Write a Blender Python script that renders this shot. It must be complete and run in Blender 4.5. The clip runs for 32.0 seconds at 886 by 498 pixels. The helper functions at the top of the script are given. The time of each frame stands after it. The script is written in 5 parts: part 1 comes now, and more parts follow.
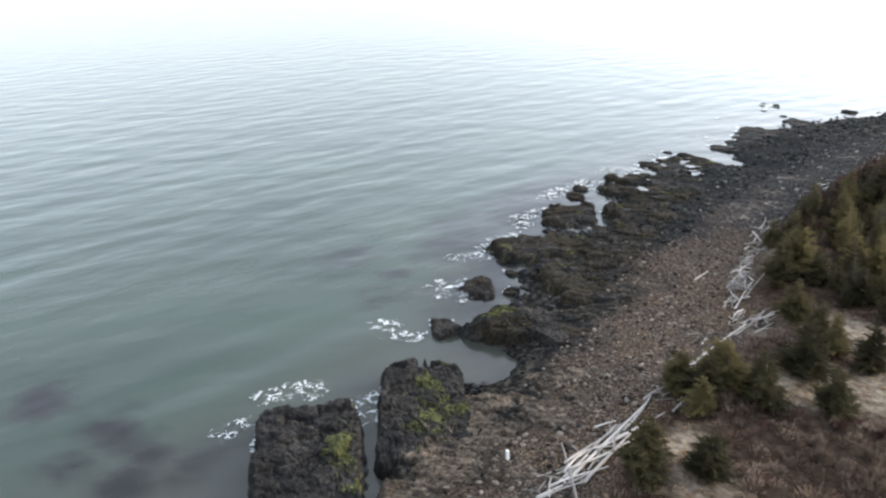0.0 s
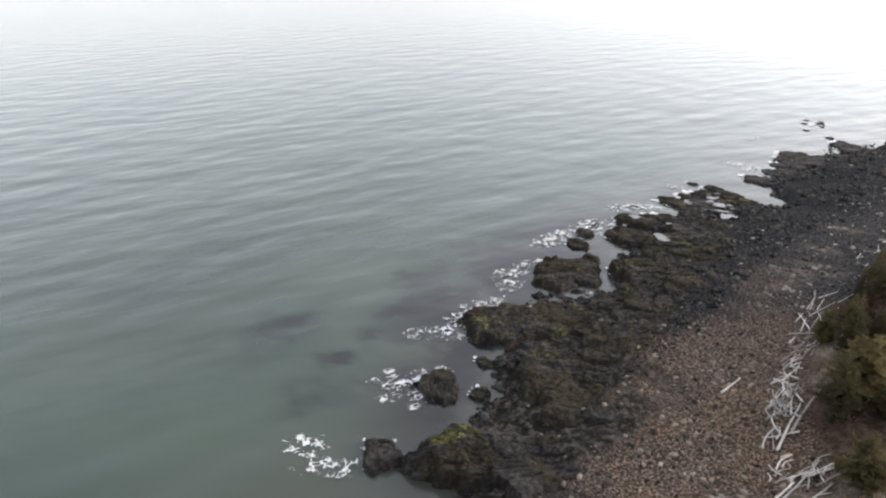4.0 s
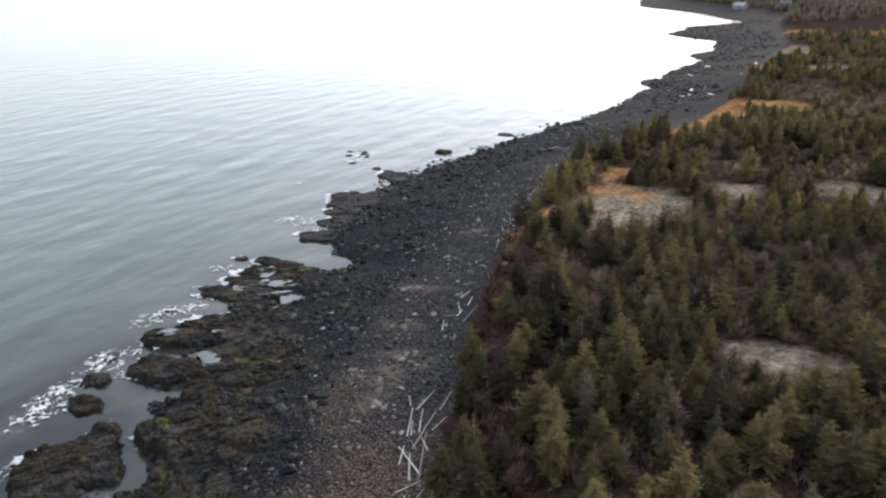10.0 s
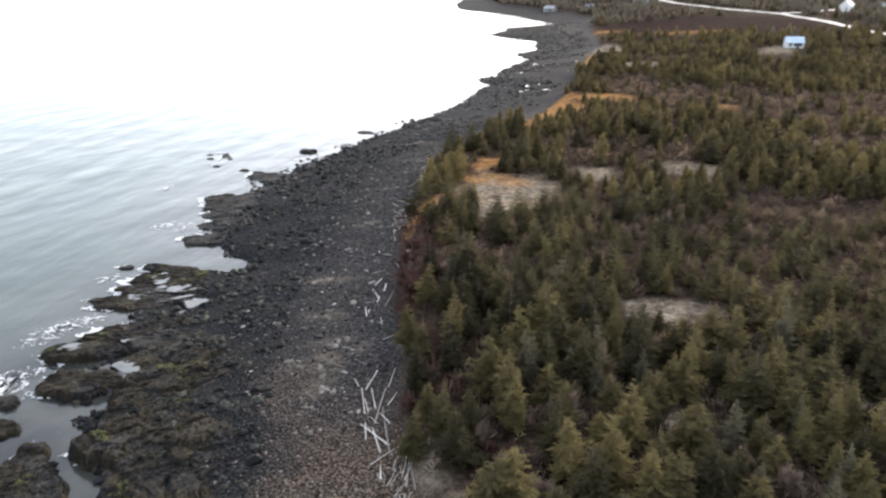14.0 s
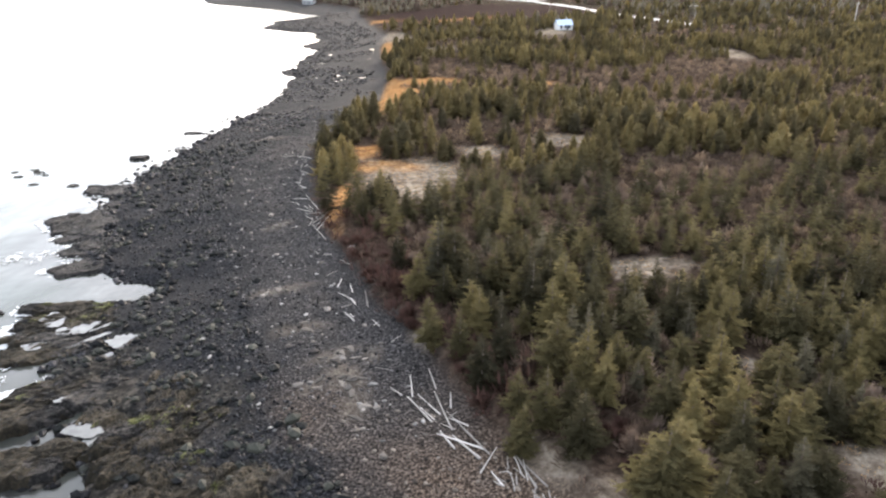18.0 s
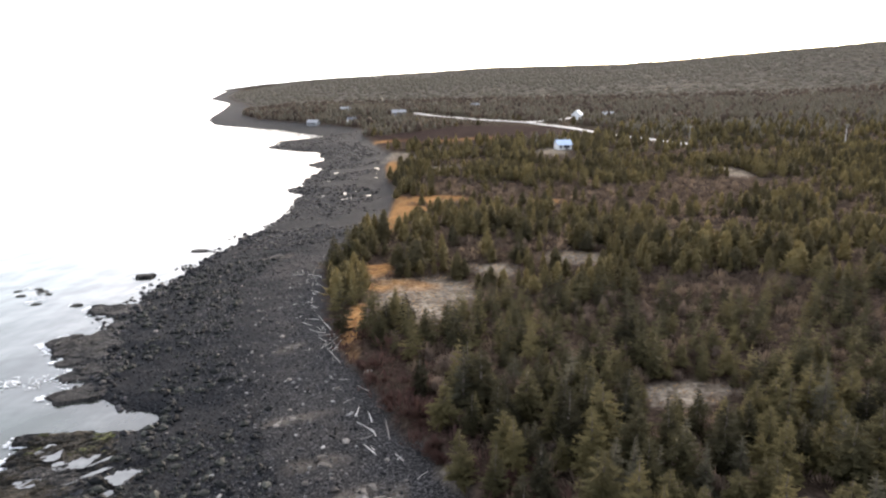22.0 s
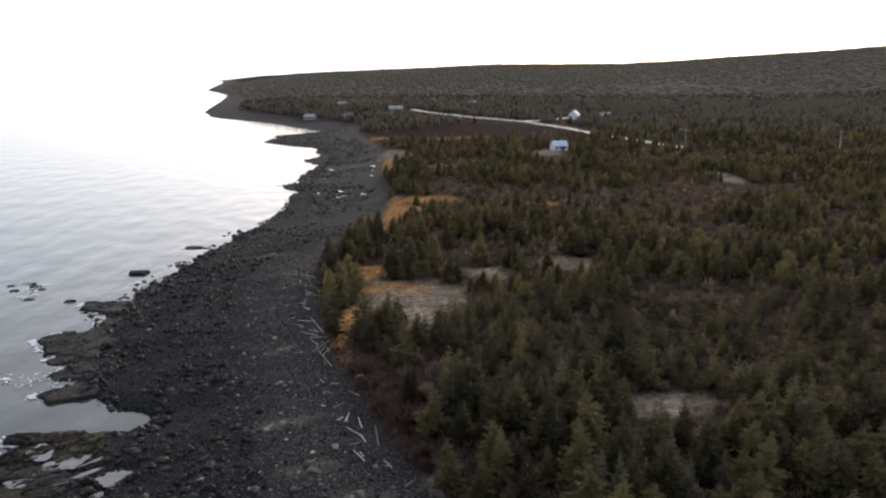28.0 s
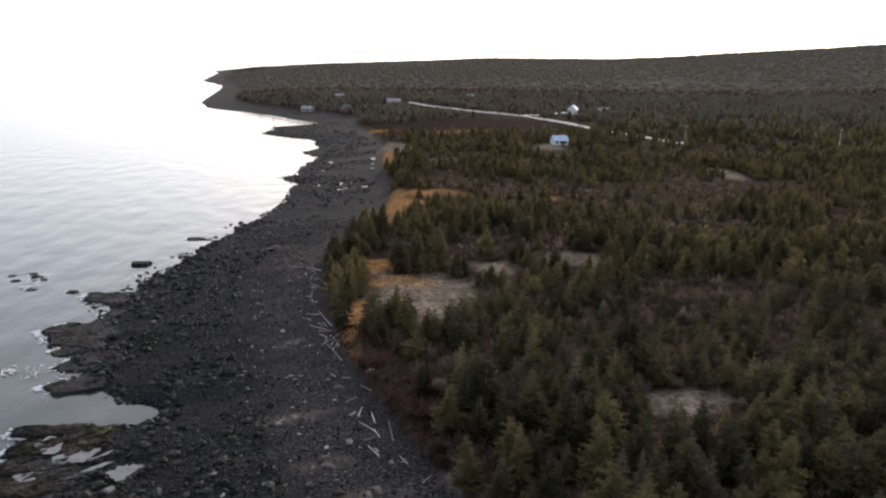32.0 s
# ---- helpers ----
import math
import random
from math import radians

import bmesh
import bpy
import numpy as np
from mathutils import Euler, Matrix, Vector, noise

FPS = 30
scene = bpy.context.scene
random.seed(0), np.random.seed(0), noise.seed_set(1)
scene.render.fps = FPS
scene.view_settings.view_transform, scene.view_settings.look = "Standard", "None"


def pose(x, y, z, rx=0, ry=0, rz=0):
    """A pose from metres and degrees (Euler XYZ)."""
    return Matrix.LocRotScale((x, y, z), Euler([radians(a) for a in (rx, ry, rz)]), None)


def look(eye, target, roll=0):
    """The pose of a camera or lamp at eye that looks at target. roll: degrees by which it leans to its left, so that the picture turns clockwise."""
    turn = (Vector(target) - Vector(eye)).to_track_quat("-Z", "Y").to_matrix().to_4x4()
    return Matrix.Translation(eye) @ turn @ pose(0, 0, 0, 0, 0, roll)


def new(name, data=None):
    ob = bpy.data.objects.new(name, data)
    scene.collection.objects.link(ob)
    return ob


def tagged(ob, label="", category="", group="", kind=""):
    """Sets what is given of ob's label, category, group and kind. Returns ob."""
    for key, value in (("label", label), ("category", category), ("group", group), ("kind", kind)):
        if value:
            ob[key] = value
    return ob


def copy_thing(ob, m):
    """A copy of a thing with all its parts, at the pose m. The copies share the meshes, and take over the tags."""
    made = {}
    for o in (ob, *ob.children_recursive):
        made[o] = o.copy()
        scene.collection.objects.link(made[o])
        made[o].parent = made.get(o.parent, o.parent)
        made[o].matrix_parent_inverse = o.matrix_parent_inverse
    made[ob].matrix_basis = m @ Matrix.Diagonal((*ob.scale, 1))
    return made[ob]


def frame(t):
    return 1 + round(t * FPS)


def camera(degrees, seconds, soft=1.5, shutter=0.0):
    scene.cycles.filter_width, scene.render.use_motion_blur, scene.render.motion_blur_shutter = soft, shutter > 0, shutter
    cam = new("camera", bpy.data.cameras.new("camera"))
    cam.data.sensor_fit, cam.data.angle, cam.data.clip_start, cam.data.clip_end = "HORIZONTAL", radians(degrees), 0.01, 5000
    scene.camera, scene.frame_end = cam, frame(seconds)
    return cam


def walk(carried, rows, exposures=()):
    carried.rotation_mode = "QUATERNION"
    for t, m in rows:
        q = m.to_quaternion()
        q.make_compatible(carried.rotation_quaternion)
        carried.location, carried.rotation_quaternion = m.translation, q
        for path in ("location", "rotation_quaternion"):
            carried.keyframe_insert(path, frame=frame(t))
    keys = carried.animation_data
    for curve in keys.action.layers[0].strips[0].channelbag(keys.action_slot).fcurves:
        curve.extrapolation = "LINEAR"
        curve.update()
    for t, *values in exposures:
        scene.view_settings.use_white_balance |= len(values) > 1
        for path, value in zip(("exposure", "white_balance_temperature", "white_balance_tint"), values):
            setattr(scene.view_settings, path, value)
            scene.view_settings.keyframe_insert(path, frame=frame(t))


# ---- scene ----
PATH = [
    (0, (68.595, -34.459, 41.614), (66.931, -33.654, 40.852), -1.3),
    (0.5, (66.883, -32.331, 41.653), (65.173, -31.63, 40.889), -1.2),
    (1, (64.451, -30.49, 41.632), (62.74, -29.797, 40.864), -1.1),
    (1.5, (61.984, -28.642, 41.68), (60.276, -27.943, 40.91), -1.1),
    (2, (59.336, -26.593, 41.768), (57.634, -25.884, 40.995), -1.0),
    (2.5, (56.755, -24.34, 41.758), (55.059, -23.62, 40.982), -0.8),
    (3, (54.497, -22.039, 42.081), (52.806, -21.311, 41.299), -0.9),
    (3.5, (52.258, -19.643, 42.274), (50.573, -18.907, 41.487), -0.8),
    (5.5, (42.62, -9.493, 41.793), (40.947, -8.726, 41.009), -0.7),
    (6, (40.194, -6.716, 41.636), (38.523, -5.941, 40.855), -0.9),
    (6.5, (38.021, -3.86, 41.645), (36.352, -3.082, 40.866), -1.0),
    (7, (35.396, -1.296, 41.355), (33.733, -0.503, 40.577), -0.8),
    (7.5, (33.076, 1.425, 41.225), (31.414, 2.225, 40.451), -1.0),
    (8, (31.101, 3.73, 41.116), (29.44, 4.538, 40.349), -0.9),
    (8.5, (29.865, 5.484, 41.194), (28.202, 6.297, 40.434), -0.8),
    (9, (30.288, 7.394, 41.13), (28.72, 8.386, 40.383), -1.3),
    (9.5, (30.408, 8.489, 40.365), (29.134, 9.844, 39.628), -1.6),
    (10, (30.364, 8.445, 39.967), (29.377, 10.021, 39.233), -1.5),
    (10.5, (30.949, 8.255, 39.92), (29.994, 9.852, 39.187), -1.4),
    (11, (31.283, 7.846, 39.992), (30.309, 9.431, 39.258), -1.1),
    (11.5, (31.246, 6.83, 40.086), (30.241, 8.396, 39.353), -0.9),
    (12, (30.59, 5.395, 40.163), (29.555, 6.941, 39.429), -0.5),
    (12.5, (29.618, 4.114, 40.172), (28.595, 5.667, 39.437), -0.3),
    (13, (27.723, 3.154, 39.921), (26.958, 4.85, 39.187), -0.4),
    (13.5, (25.286, 1.492, 40.018), (24.659, 3.244, 39.284), -0.2),
    (14, (23.445, 0.57, 39.916), (22.883, 2.343, 39.18), -0.3),
    (14.5, (20.553, 0.158, 39.29), (20.257, 1.994, 38.556), -0.6),
    (16.5, (8.47, 0.739, 38.1), (8.439, 2.595, 37.355), -0.4),
    (17, (5.668, 1.057, 37.768), (5.672, 2.913, 37.023), -0.3),
    (17.5, (2.559, 1.404, 37.439), (2.636, 3.257, 36.693), -0.2),
    (18, (-0.474, 2.002, 37.075), (-0.389, 3.855, 36.327), -0.2),
    (18.5, (-2.857, 2.6, 36.926), (-2.77, 4.452, 36.176), -0.2),
    (19, (-4.466, 3.402, 36.923), (-4.377, 5.253, 36.172), -0.4),
    (19.5, (-5.302, 4.349, 36.892), (-5.214, 6.199, 36.139), -0.6),
    (20, (-5.499, 5.289, 37.09), (-5.409, 7.164, 36.401), -0.6),
    (20.5, (-5.019, 6.177, 37.046), (-4.927, 8.088, 36.464), -0.6),
    (21, (-4.381, 6.608, 37.075), (-4.283, 8.548, 36.598), -0.5),
    (21.5, (-3.679, 6.209, 37.105), (-3.578, 8.154, 36.648), -0.3),
    (22, (-3.258, 5.275, 37.117), (-3.157, 7.221, 36.668), -0.2),
    (22.5, (-3.295, 4.103, 37.298), (-3.205, 6.05, 36.85), 0.0),
    (23, (-3.796, 3.189, 37.535), (-3.717, 5.136, 37.083), 0.3),
    (23.5, (-4.581, 2.65, 37.793), (-4.51, 4.596, 37.336), 0.5),
    (24, (-5.343, 2.892, 37.75), (-5.28, 4.838, 37.292), 0.5),
    (24.5, (-6.402, 2.989, 38.087), (-6.335, 4.934, 37.622), 0.7),
    (25, (-6.845, 3.509, 38.258), (-6.775, 5.452, 37.79), 0.7),
    (25.5, (-6.886, 4.305, 38.388), (-6.81, 6.247, 37.916), 0.6),
    (27.5, (-3.464, 5.683, 38.591), (-3.351, 7.625, 38.127), 0.7),
    (28, (-3.019, 4.923, 38.578), (-2.904, 6.865, 38.117), 1.0),
    (28.5, (-2.714, 4.499, 38.437), (-2.605, 6.442, 37.975), 1.1),
    (29, (-2.99, 3.934, 38.475), (-2.886, 5.876, 38.01), 1.3),
    (29.5, (-3.744, 3.76, 38.451), (-3.641, 5.702, 37.985), 1.6),
    (30, (-4.495, 3.753, 38.432), (-4.391, 5.695, 37.963), 1.9),
    (30.5, (-4.948, 3.98, 38.442), (-4.842, 5.92, 37.968), 1.7),
    (31, (-5.311, 4.773, 38.368), (-5.198, 6.712, 37.891), 1.7),
    (31.5, (-5.374, 5.351, 38.388), (-5.253, 7.29, 37.911), 1.8),
    (32, (-5.206, 5.857, 38.388), (-5.074, 7.795, 37.91), 1.7),
]
cam = camera(63.1, 32.0, soft=2.3, shutter=0.3)
EXPOSURES = [(0.0, 0.27, 6450, 10), (3.0, 0.15, 6750, 12), (5.0, 0.08, 7100, 17), (9.0, -0.12, 7050, 17), (10.0, 0.05, 6450, 12), (13.0, 0.25, 6500, 12), (16.5, 0.85, 6700, 13),
             (20.0, 0.9, 6700, 13), (21.0, 0.7, 6650, 14), (22.0, 0.4, 6600, 14), (23.0, -0.05, 6550, 14), (24.5, -0.38, 6500, 15), (28.0, -0.68, 6450, 15), (32.0, -0.7, 6450, 15)]
walk(cam, [(t, look(eye, target, roll)) for t, eye, target, roll in PATH], EXPOSURES)

# ---- light: hazy low sun ahead of the coast ----
SUN_AZ, SUN_EL = 19.0, 17.0
az, el = radians(SUN_AZ), radians(SUN_EL)
to_sun = Vector((math.sin(az) * math.cos(el), math.cos(az) * math.cos(el), math.sin(el)))
world = bpy.data.worlds.new("hazy_sky")
scene.world = world
world.use_nodes = True
wn, wl = world.node_tree.nodes, world.node_tree.links
sky = wn.new("ShaderNodeTexSky")
sky.sky_type = "NISHITA"
sky.sun_disc = False
sky.sun_elevation, sky.sun_rotation = el, az
sky.air_density, sky.dust_density, sky.ozone_density = 1.0, 4.0, 1.0


def sky_math(how, a, b):
    n = wn.new("ShaderNodeMath")
    n.operation = how
    for socket, v in zip(n.inputs, (a, b)):
        if isinstance(v, bpy.types.NodeSocket):
            wl.new(v, socket)
        else:
            socket.default_value = v
    return n.outputs[0]


# thin bright cloud over the clear sky: paler towards the horizon and round the veiled sun
way = wn.new("ShaderNodeTexCoord").outputs["Generated"]
split = wn.new("ShaderNodeSeparateXYZ")
wl.new(way, split.inputs[0])
toward = wn.new("ShaderNodeVectorMath")
toward.operation = "DOT_PRODUCT"
wl.new(way, toward.inputs[0])
toward.inputs[1].default_value = to_sun
near_sun = sky_math("MAXIMUM", toward.outputs["Value"], 0.0)
low_sky = sky_math("POWER", sky_math("SUBTRACT", 1.0, sky_math("MAXIMUM", split.outputs["Z"], 0.0)), 2.0)
cloud = sky_math("ADD", sky_math("MULTIPLY", low_sky, 0.42), 0.80)
cloud = sky_math("ADD", cloud, sky_math("MULTIPLY", sky_math("POWER", near_sun, 1.6), 1.35))
cloud = sky_math("ADD", cloud, sky_math("MULTIPLY", sky_math("POWER", near_sun, 40.0), 3.0))
veil = wn.new("ShaderNodeVectorMath")
veil.operation = "SCALE"
veil.inputs[0].default_value = (6.4, 6.9, 7.7)
wl.new(cloud, veil.inputs["Scale"])
both = wn.new("ShaderNodeVectorMath")
wl.new(sky.outputs[0], both.inputs[0])
wl.new(veil.outputs[0], both.inputs[1])
wl.new(both.outputs[0], wn["Background"].inputs[0])
wn["Background"].inputs[1].default_value = 0.15
sun = new("sun", bpy.data.lights.new("sun", "SUN"))
sun.data.energy, sun.data.angle, sun.data.color = 2.2, radians(8), (1.0, 0.86, 0.66)
sun.matrix_world = look(to_sun * 100, (0, 0, 0))

# ---- noise and shape of the land ----
rng = np.random.default_rng(7)


def lattice(ix, iy, seed):
    n = (ix.astype(np.int64) * 374761393 + iy.astype(np.int64) * 668265263 + seed * 974634777) & 0xFFFFFFFF
    n = ((n ^ (n >> 13)) * 1274126177) & 0xFFFFFFFF
    return ((n ^ (n >> 16)) & 0xFFFF) / 65535.0


def vnoise(x, y, seed=0):
    x, y = np.asarray(x, float), np.asarray(y, float)
    ix, iy = np.floor(x), np.floor(y)
    fx, fy = x - ix, y - iy
    fx, fy = fx * fx * (3 - 2 * fx), fy * fy * (3 - 2 * fy)
    a, b = lattice(ix, iy, seed), lattice(ix + 1, iy, seed)
    c, d = lattice(ix, iy + 1, seed), lattice(ix + 1, iy + 1, seed)
    return (a + (b - a) * fx) * (1 - fy) + (c + (d - c) * fx) * fy


def fbm(x, y, size, seed=0, octaves=4):
    """Noise from about -1 to 1; the largest features are as long as size."""
    out, gain = 0.0, 1.0
    for k in range(octaves):
        out = out + gain * (2 * vnoise(x / size + 17.3 * k, y / size - 9.1 * k, seed + k) - 1)
        size, gain = size / 2.03, gain * 0.5
    return out / 1.6


def ramp(v, low, high):
    s = np.clip((np.asarray(v, float) - low) / (high - low), 0, 1)
    return s * s * (3 - 2 * s)


def blocks(x, y, size, stretch, turn, seed):
    """Jointed bedrock: a value for each block, and how far inside its edges a place lies."""
    c, s = math.cos(radians(turn)), math.sin(radians(turn))
    u, v = (x * c + y * s) / (size * stretch), (-x * s + y * c) / size
    u, v = u + 0.25 * fbm(x, y, size * 2.0, seed + 50, 2), v + 0.25 * fbm(x, y, size * 2.0, seed + 60, 2)
    iu, iv = np.floor(u), np.floor(v)
    first, second, value = np.full(np.shape(u), 9.0), np.full(np.shape(u), 9.0), np.zeros(np.shape(u))
    for du in (-1, 0, 1):
        for dv in (-1, 0, 1):
            cu, cv = iu + du, iv + dv
            d = np.hypot(cu + lattice(cu, cv, seed) - u, cv + lattice(cu, cv, seed + 1) - v)
            closer = d < first
            second = np.where(closer, first, np.minimum(second, d))
            value = np.where(closer, lattice(cu, cv, seed + 2), value)
            first = np.where(closer, d, first)
    return value, second - first


# waterline: x for y, seen from above
SHORE = [(-90, 36), (-30, 23), (-15, 16), (-2, 11), (5, 3), (12, -5), (18, -11), (28, -19), (37, -20), (45, -27), (55, -32),
         (65, -36), (75, -37), (82, -33), (90, -42), (100, -46), (112, -50), (125, -50), (140, -49), (164, -46), (176, -43),
         (205, -38), (251, -38), (264, -47), (272, -42), (326, -40), (343, -51), (352, -46), (362, -43), (407, -50), (430, -80),
         (440, -84), (489, -84), (505, -68), (527, -58), (560, -80), (601, -102), (682, -176), (790, -209), (1147, -276),
         (1440, -333), (1812, -472), (3610, -860), (4900, -1200)]
# line of the driftwood, at the top of the beach
WRACK = [(-90, 70), (-30, 46), (-8, 35), (6, 28), (12, 26), (18, 24), (27, 22), (32, 15), (37, 10), (45, 5.5), (50, 3), (57, 0.5),
         (66, -3.5), (72, -6), (84, -9.5), (93, -13), (111, -17), (133, -20), (157, -15), (184, -9), (222, -8), (300, -13), (349, -11),
         (400, -20), (480, -32), (540, -36), (600, -66), (700, -140), (800, -178), (1147, -240), (1812, -430), (3610, -800), (4900, -1140)]
SHORE_Y, SHORE_X = np.array(SHORE).T
WRACK_Y, WRACK_X = np.array(WRACK).T
# inlets between the ledges: x, y at both ends, half width, depth
INLETS = [(-29.5, 45, -26.5, 46.5, 0.8, 1.1), (-26.5, 46.5, -28.8, 52, 0.7, 1.1), (26, -19.8, 12.0, -15.2, 0.7, 2.4), (-42, 51, -31, 45, 1.6, 1.3), (-31, 45, -18, 35.5, 1.5, 1.2), (-50, 80, -34, 81.5, 2.4, 1.2), (13, -15, 2, -9, 0.8, 2.0),
          (0, -8, 10, -1, 3.0, 1.5), (-14, 12, -5, 10, 2.2, 1.3), (-24, 22, -12, 17, 1.5, 1.2), (-44, 64, -36, 63, 0.9, 1.0),
          (-33, 57, -24, 54, 0.8, 1.1)]
# still pools on the ledges: x, y, half length, half width, turn
POOLS = [(-27.0, 52.2, 1.2, 0.6, 60), (-39.9, 74.0, 1.5, 2.1, 20), (-35.9, 71.8, 2.6, 1.3, 25), (-39.3, 68.5, 1.1, 0.9, 0), (-30.7, 68.6, 1.5, 1.5, 20), (-29.4, 70.2, 1.2, 0.6, 40), (-30.9, 66.2, 0.8, 0.7, 0),
         (-33.9, 69.9, 2.1, 0.35, 48), (-28.0, 53.1, 1.0, 1.6, 60), (-31.7, 57.9, 0.7, 0.4, 20), (-36.9, 54.9, 1.6, 0.9, 30), (-31.1, 154.8, 2.0, 0.8, 0)]
POOLS += [(random.uniform(-38, -12), random.uniform(268, 305), random.uniform(0.8, 2.0), random.uniform(0.4, 0.9), random.uniform(-20, 20)) for _ in range(34)]
POOLS += [(random.uniform(-30, -13), random.uniform(222, 246), random.uniform(0.9, 2.6), random.uniform(0.6, 1.3), random.uniform(-20, 20)) for _ in range(16)]
RIDGE_AZ = np.array([-40, -14, -9, -0.5, 7, 16.6, 22.6, 28, 34, 45, 70, 120])
RIDGE_H = np.array([20, 22, 36, 56, 77, 84, 104, 124, 142, 165, 190, 190])


def shore_x(y):
    return np.interp(y, SHORE_Y, SHORE_X) + 1.6 * fbm(y, y * 0 + 3, 9, 40, 3)


def wrack_x(y):
    return np.interp(y, WRACK_Y, WRACK_X) + 0.5 * fbm(y, y * 0 + 8, 11, 41, 2)


def near_segment(x, y, x0, y0, x1, y1):
    dx, dy = x1 - x0, y1 - y0
    s = np.clip(((x - x0) * dx + (y - y0) * dy) / (dx * dx + dy * dy), 0, 1)
    return np.hypot(x - x0 - s * dx, y - y0 - s * dy)


def in_oval(x, y, cx, cy, a, b, turn):
    """Distance from the middle of an oval, 1 on its edge, ragged."""
    c, s = math.cos(radians(turn)), math.sin(radians(turn))
    u, v = ((x - cx) * c + (y - cy) * s) / a, (-(x - cx) * s + (y - cy) * c) / b
    return np.hypot(u, v) * (1 + 0.30 * fbm(x, y, max(a, b) * 0.7, 50, 3) + 0.30 * fbm(x, y, 2.2, 53, 2))


def ledge_share(x, y, u):
    """Where bare weedy bedrock takes the place of shingle, 0 to 1."""
    return ramp(u, -0.25, 0.0) * (1 - ramp(u + 0.25 * fbm(x, y, 8, 62), 0.42 - 0.1 * ramp(y, 30, 60), 0.62 - 0.1 * ramp(y, 30, 60))) * (1 - ramp(y + 8 * fbm(x, y, 12, 63), 56, 80))


def land(x, y):
    """Height of the ground in metres over the sea."""
    x, y = np.asarray(x, float), np.asarray(y, float)
    xs, xl = shore_x(y), wrack_x(y)
    wide = np.maximum(xl - xs, 8.0)
    u, e = (x - xs) / wide, x - xl
    z = np.where(u < 0, np.maximum(0.09 * (x - xs), -5.0), 3.7 * np.clip(u, 0, 1) ** 0.9)
    shingle = ramp(u, -0.3, 0.1) * (1 - ramp(e, -2, 3))
    crag = ledge_share(x, y, u)
    if np.max(crag) > 0:
        tone, inside = blocks(x, y, 1.7, 1.9, 62, 130)
        z = z + crag * (0.42 * (tone - 0.45) - 0.14 * (1 - ramp(inside, 0.0, 0.3)) + 0.35 * fbm(x, y, 4.5, 84, 3) + 0.22 * fbm(x, y, 1.3, 85, 3))
    z = z + shingle * (0.30 * fbm(x, y, 7, 1) + 0.20 * fbm(x, y, 1.8, 5, 3))
    z = z + 1.1 * ramp(e, 0.3, 3.5) + 0.010 * np.clip(e, 0, 400)
    inland = ramp(e, 2, 30)
    z = z + inland * (0.35 * fbm(x, y, 14, 9) + 0.14 * fbm(x, y, 2.6, 12, 3))
    z = z + ramp(e, 0, 70) * 0.011 * np.clip(y - 120, 0, 500)
    far, turn = np.hypot(x + 5, y - 5), np.degrees(np.arctan2(x + 5, y - 5))
    hill = np.interp(turn, RIDGE_AZ, RIDGE_H) * (1 + 0.10 * fbm(x, y, 900, 20, 4))
    z = z + np.maximum(hill - 8, 0) * ramp(far, 560, 2700) ** 1.1 * ramp(e, 0, 260)
    for x0, y0, x1, y1, half, deep in INLETS:
        z = z - deep * (1 - ramp(near_segment(x, y, x0, y0, x1, y1) + 0.5 * fbm(x, y, 2.5, 30, 2), half * 0.6, half * 1.5))
    for o in POOLS:
        span = 3 * max(o[2], o[3])
        if np.max(x) < o[0] - span or np.min(x) > o[0] + span or np.max(y) < o[1] - span or np.min(y) > o[1] + span:
            continue
        z = z - 0.5 * (1 - ramp(in_oval(x, y, *o), 0.8, 1.25))
    return z


# ---- building helpers ----
def mesh_from(name, verts, faces, smooth=False):
    me = bpy.data.meshes.new(name)
    verts, faces = np.asarray(verts, np.float32), np.asarray(faces, np.int32)
    n = faces.shape[1]
    me.vertices.add(len(verts))
    me.vertices.foreach_set("co", verts.ravel())
    me.loops.add(faces.size)
    me.loops.foreach_set("vertex_index", faces.ravel())
    me.polygons.add(len(faces))
    me.polygons.foreach_set("loop_start", np.arange(len(faces), dtype=np.int32) * n)
    me.polygons.foreach_set("use_smooth", np.full(len(faces), smooth))
    me.update(calc_edges=True)
    return me


def solid(name, verts, faces, material, smooth=False):
    ob = new(name, mesh_from(name, verts, faces, smooth))
    ob.data.materials.append(material)
    return ob


def part(name, bm, material, parent, label=""):
    """Links a bmesh as one mesh object under a thing or a part."""
    me = bpy.data.meshes.new(name)
    bm.to_mesh(me)
    bm.free()
    me.materials.append(material)
    ob = new(name, me)
    ob.parent = parent
    return tagged(ob, label)


def box(bm, x, y, z, dx, dy, dz, bevel=0.0):
    """A box with its base centre at x, y, z."""
    made = bmesh.ops.create_cube(bm, size=1.0, matrix=Matrix.Translation((x, y, z + dz / 2)) @ Matrix.Diagonal((dx, dy, dz, 1)))
    if bevel:
        edges = list({e for v in made["verts"] for e in v.link_edges})
        bmesh.ops.bevel(bm, geom=edges, offset=bevel, segments=1, affect="EDGES")


def grid_faces(nx, ny):
    i, j = np.meshgrid(np.arange(nx - 1), np.arange(ny - 1), indexing="ij")
    a = (i * ny + j).ravel()
    return np.stack([a, a + ny, a + ny + 1, a + 1], 1)


def lines(low, fine_low, fine_high, high, step, growth):
    """Grid lines: even between fine_low and fine_high, ever wider outside."""
    mid = list(np.arange(fine_low, fine_high, step))
    s, up = step, [fine_high]
    while up[-1] < high:
        s *= growth
        up.append(up[-1] + s)
    s, down = step, [fine_low]
    while down[-1] > low:
        s *= growth
        down.append(down[-1] - s)
    return np.array(down[:0:-1] + mid + up)


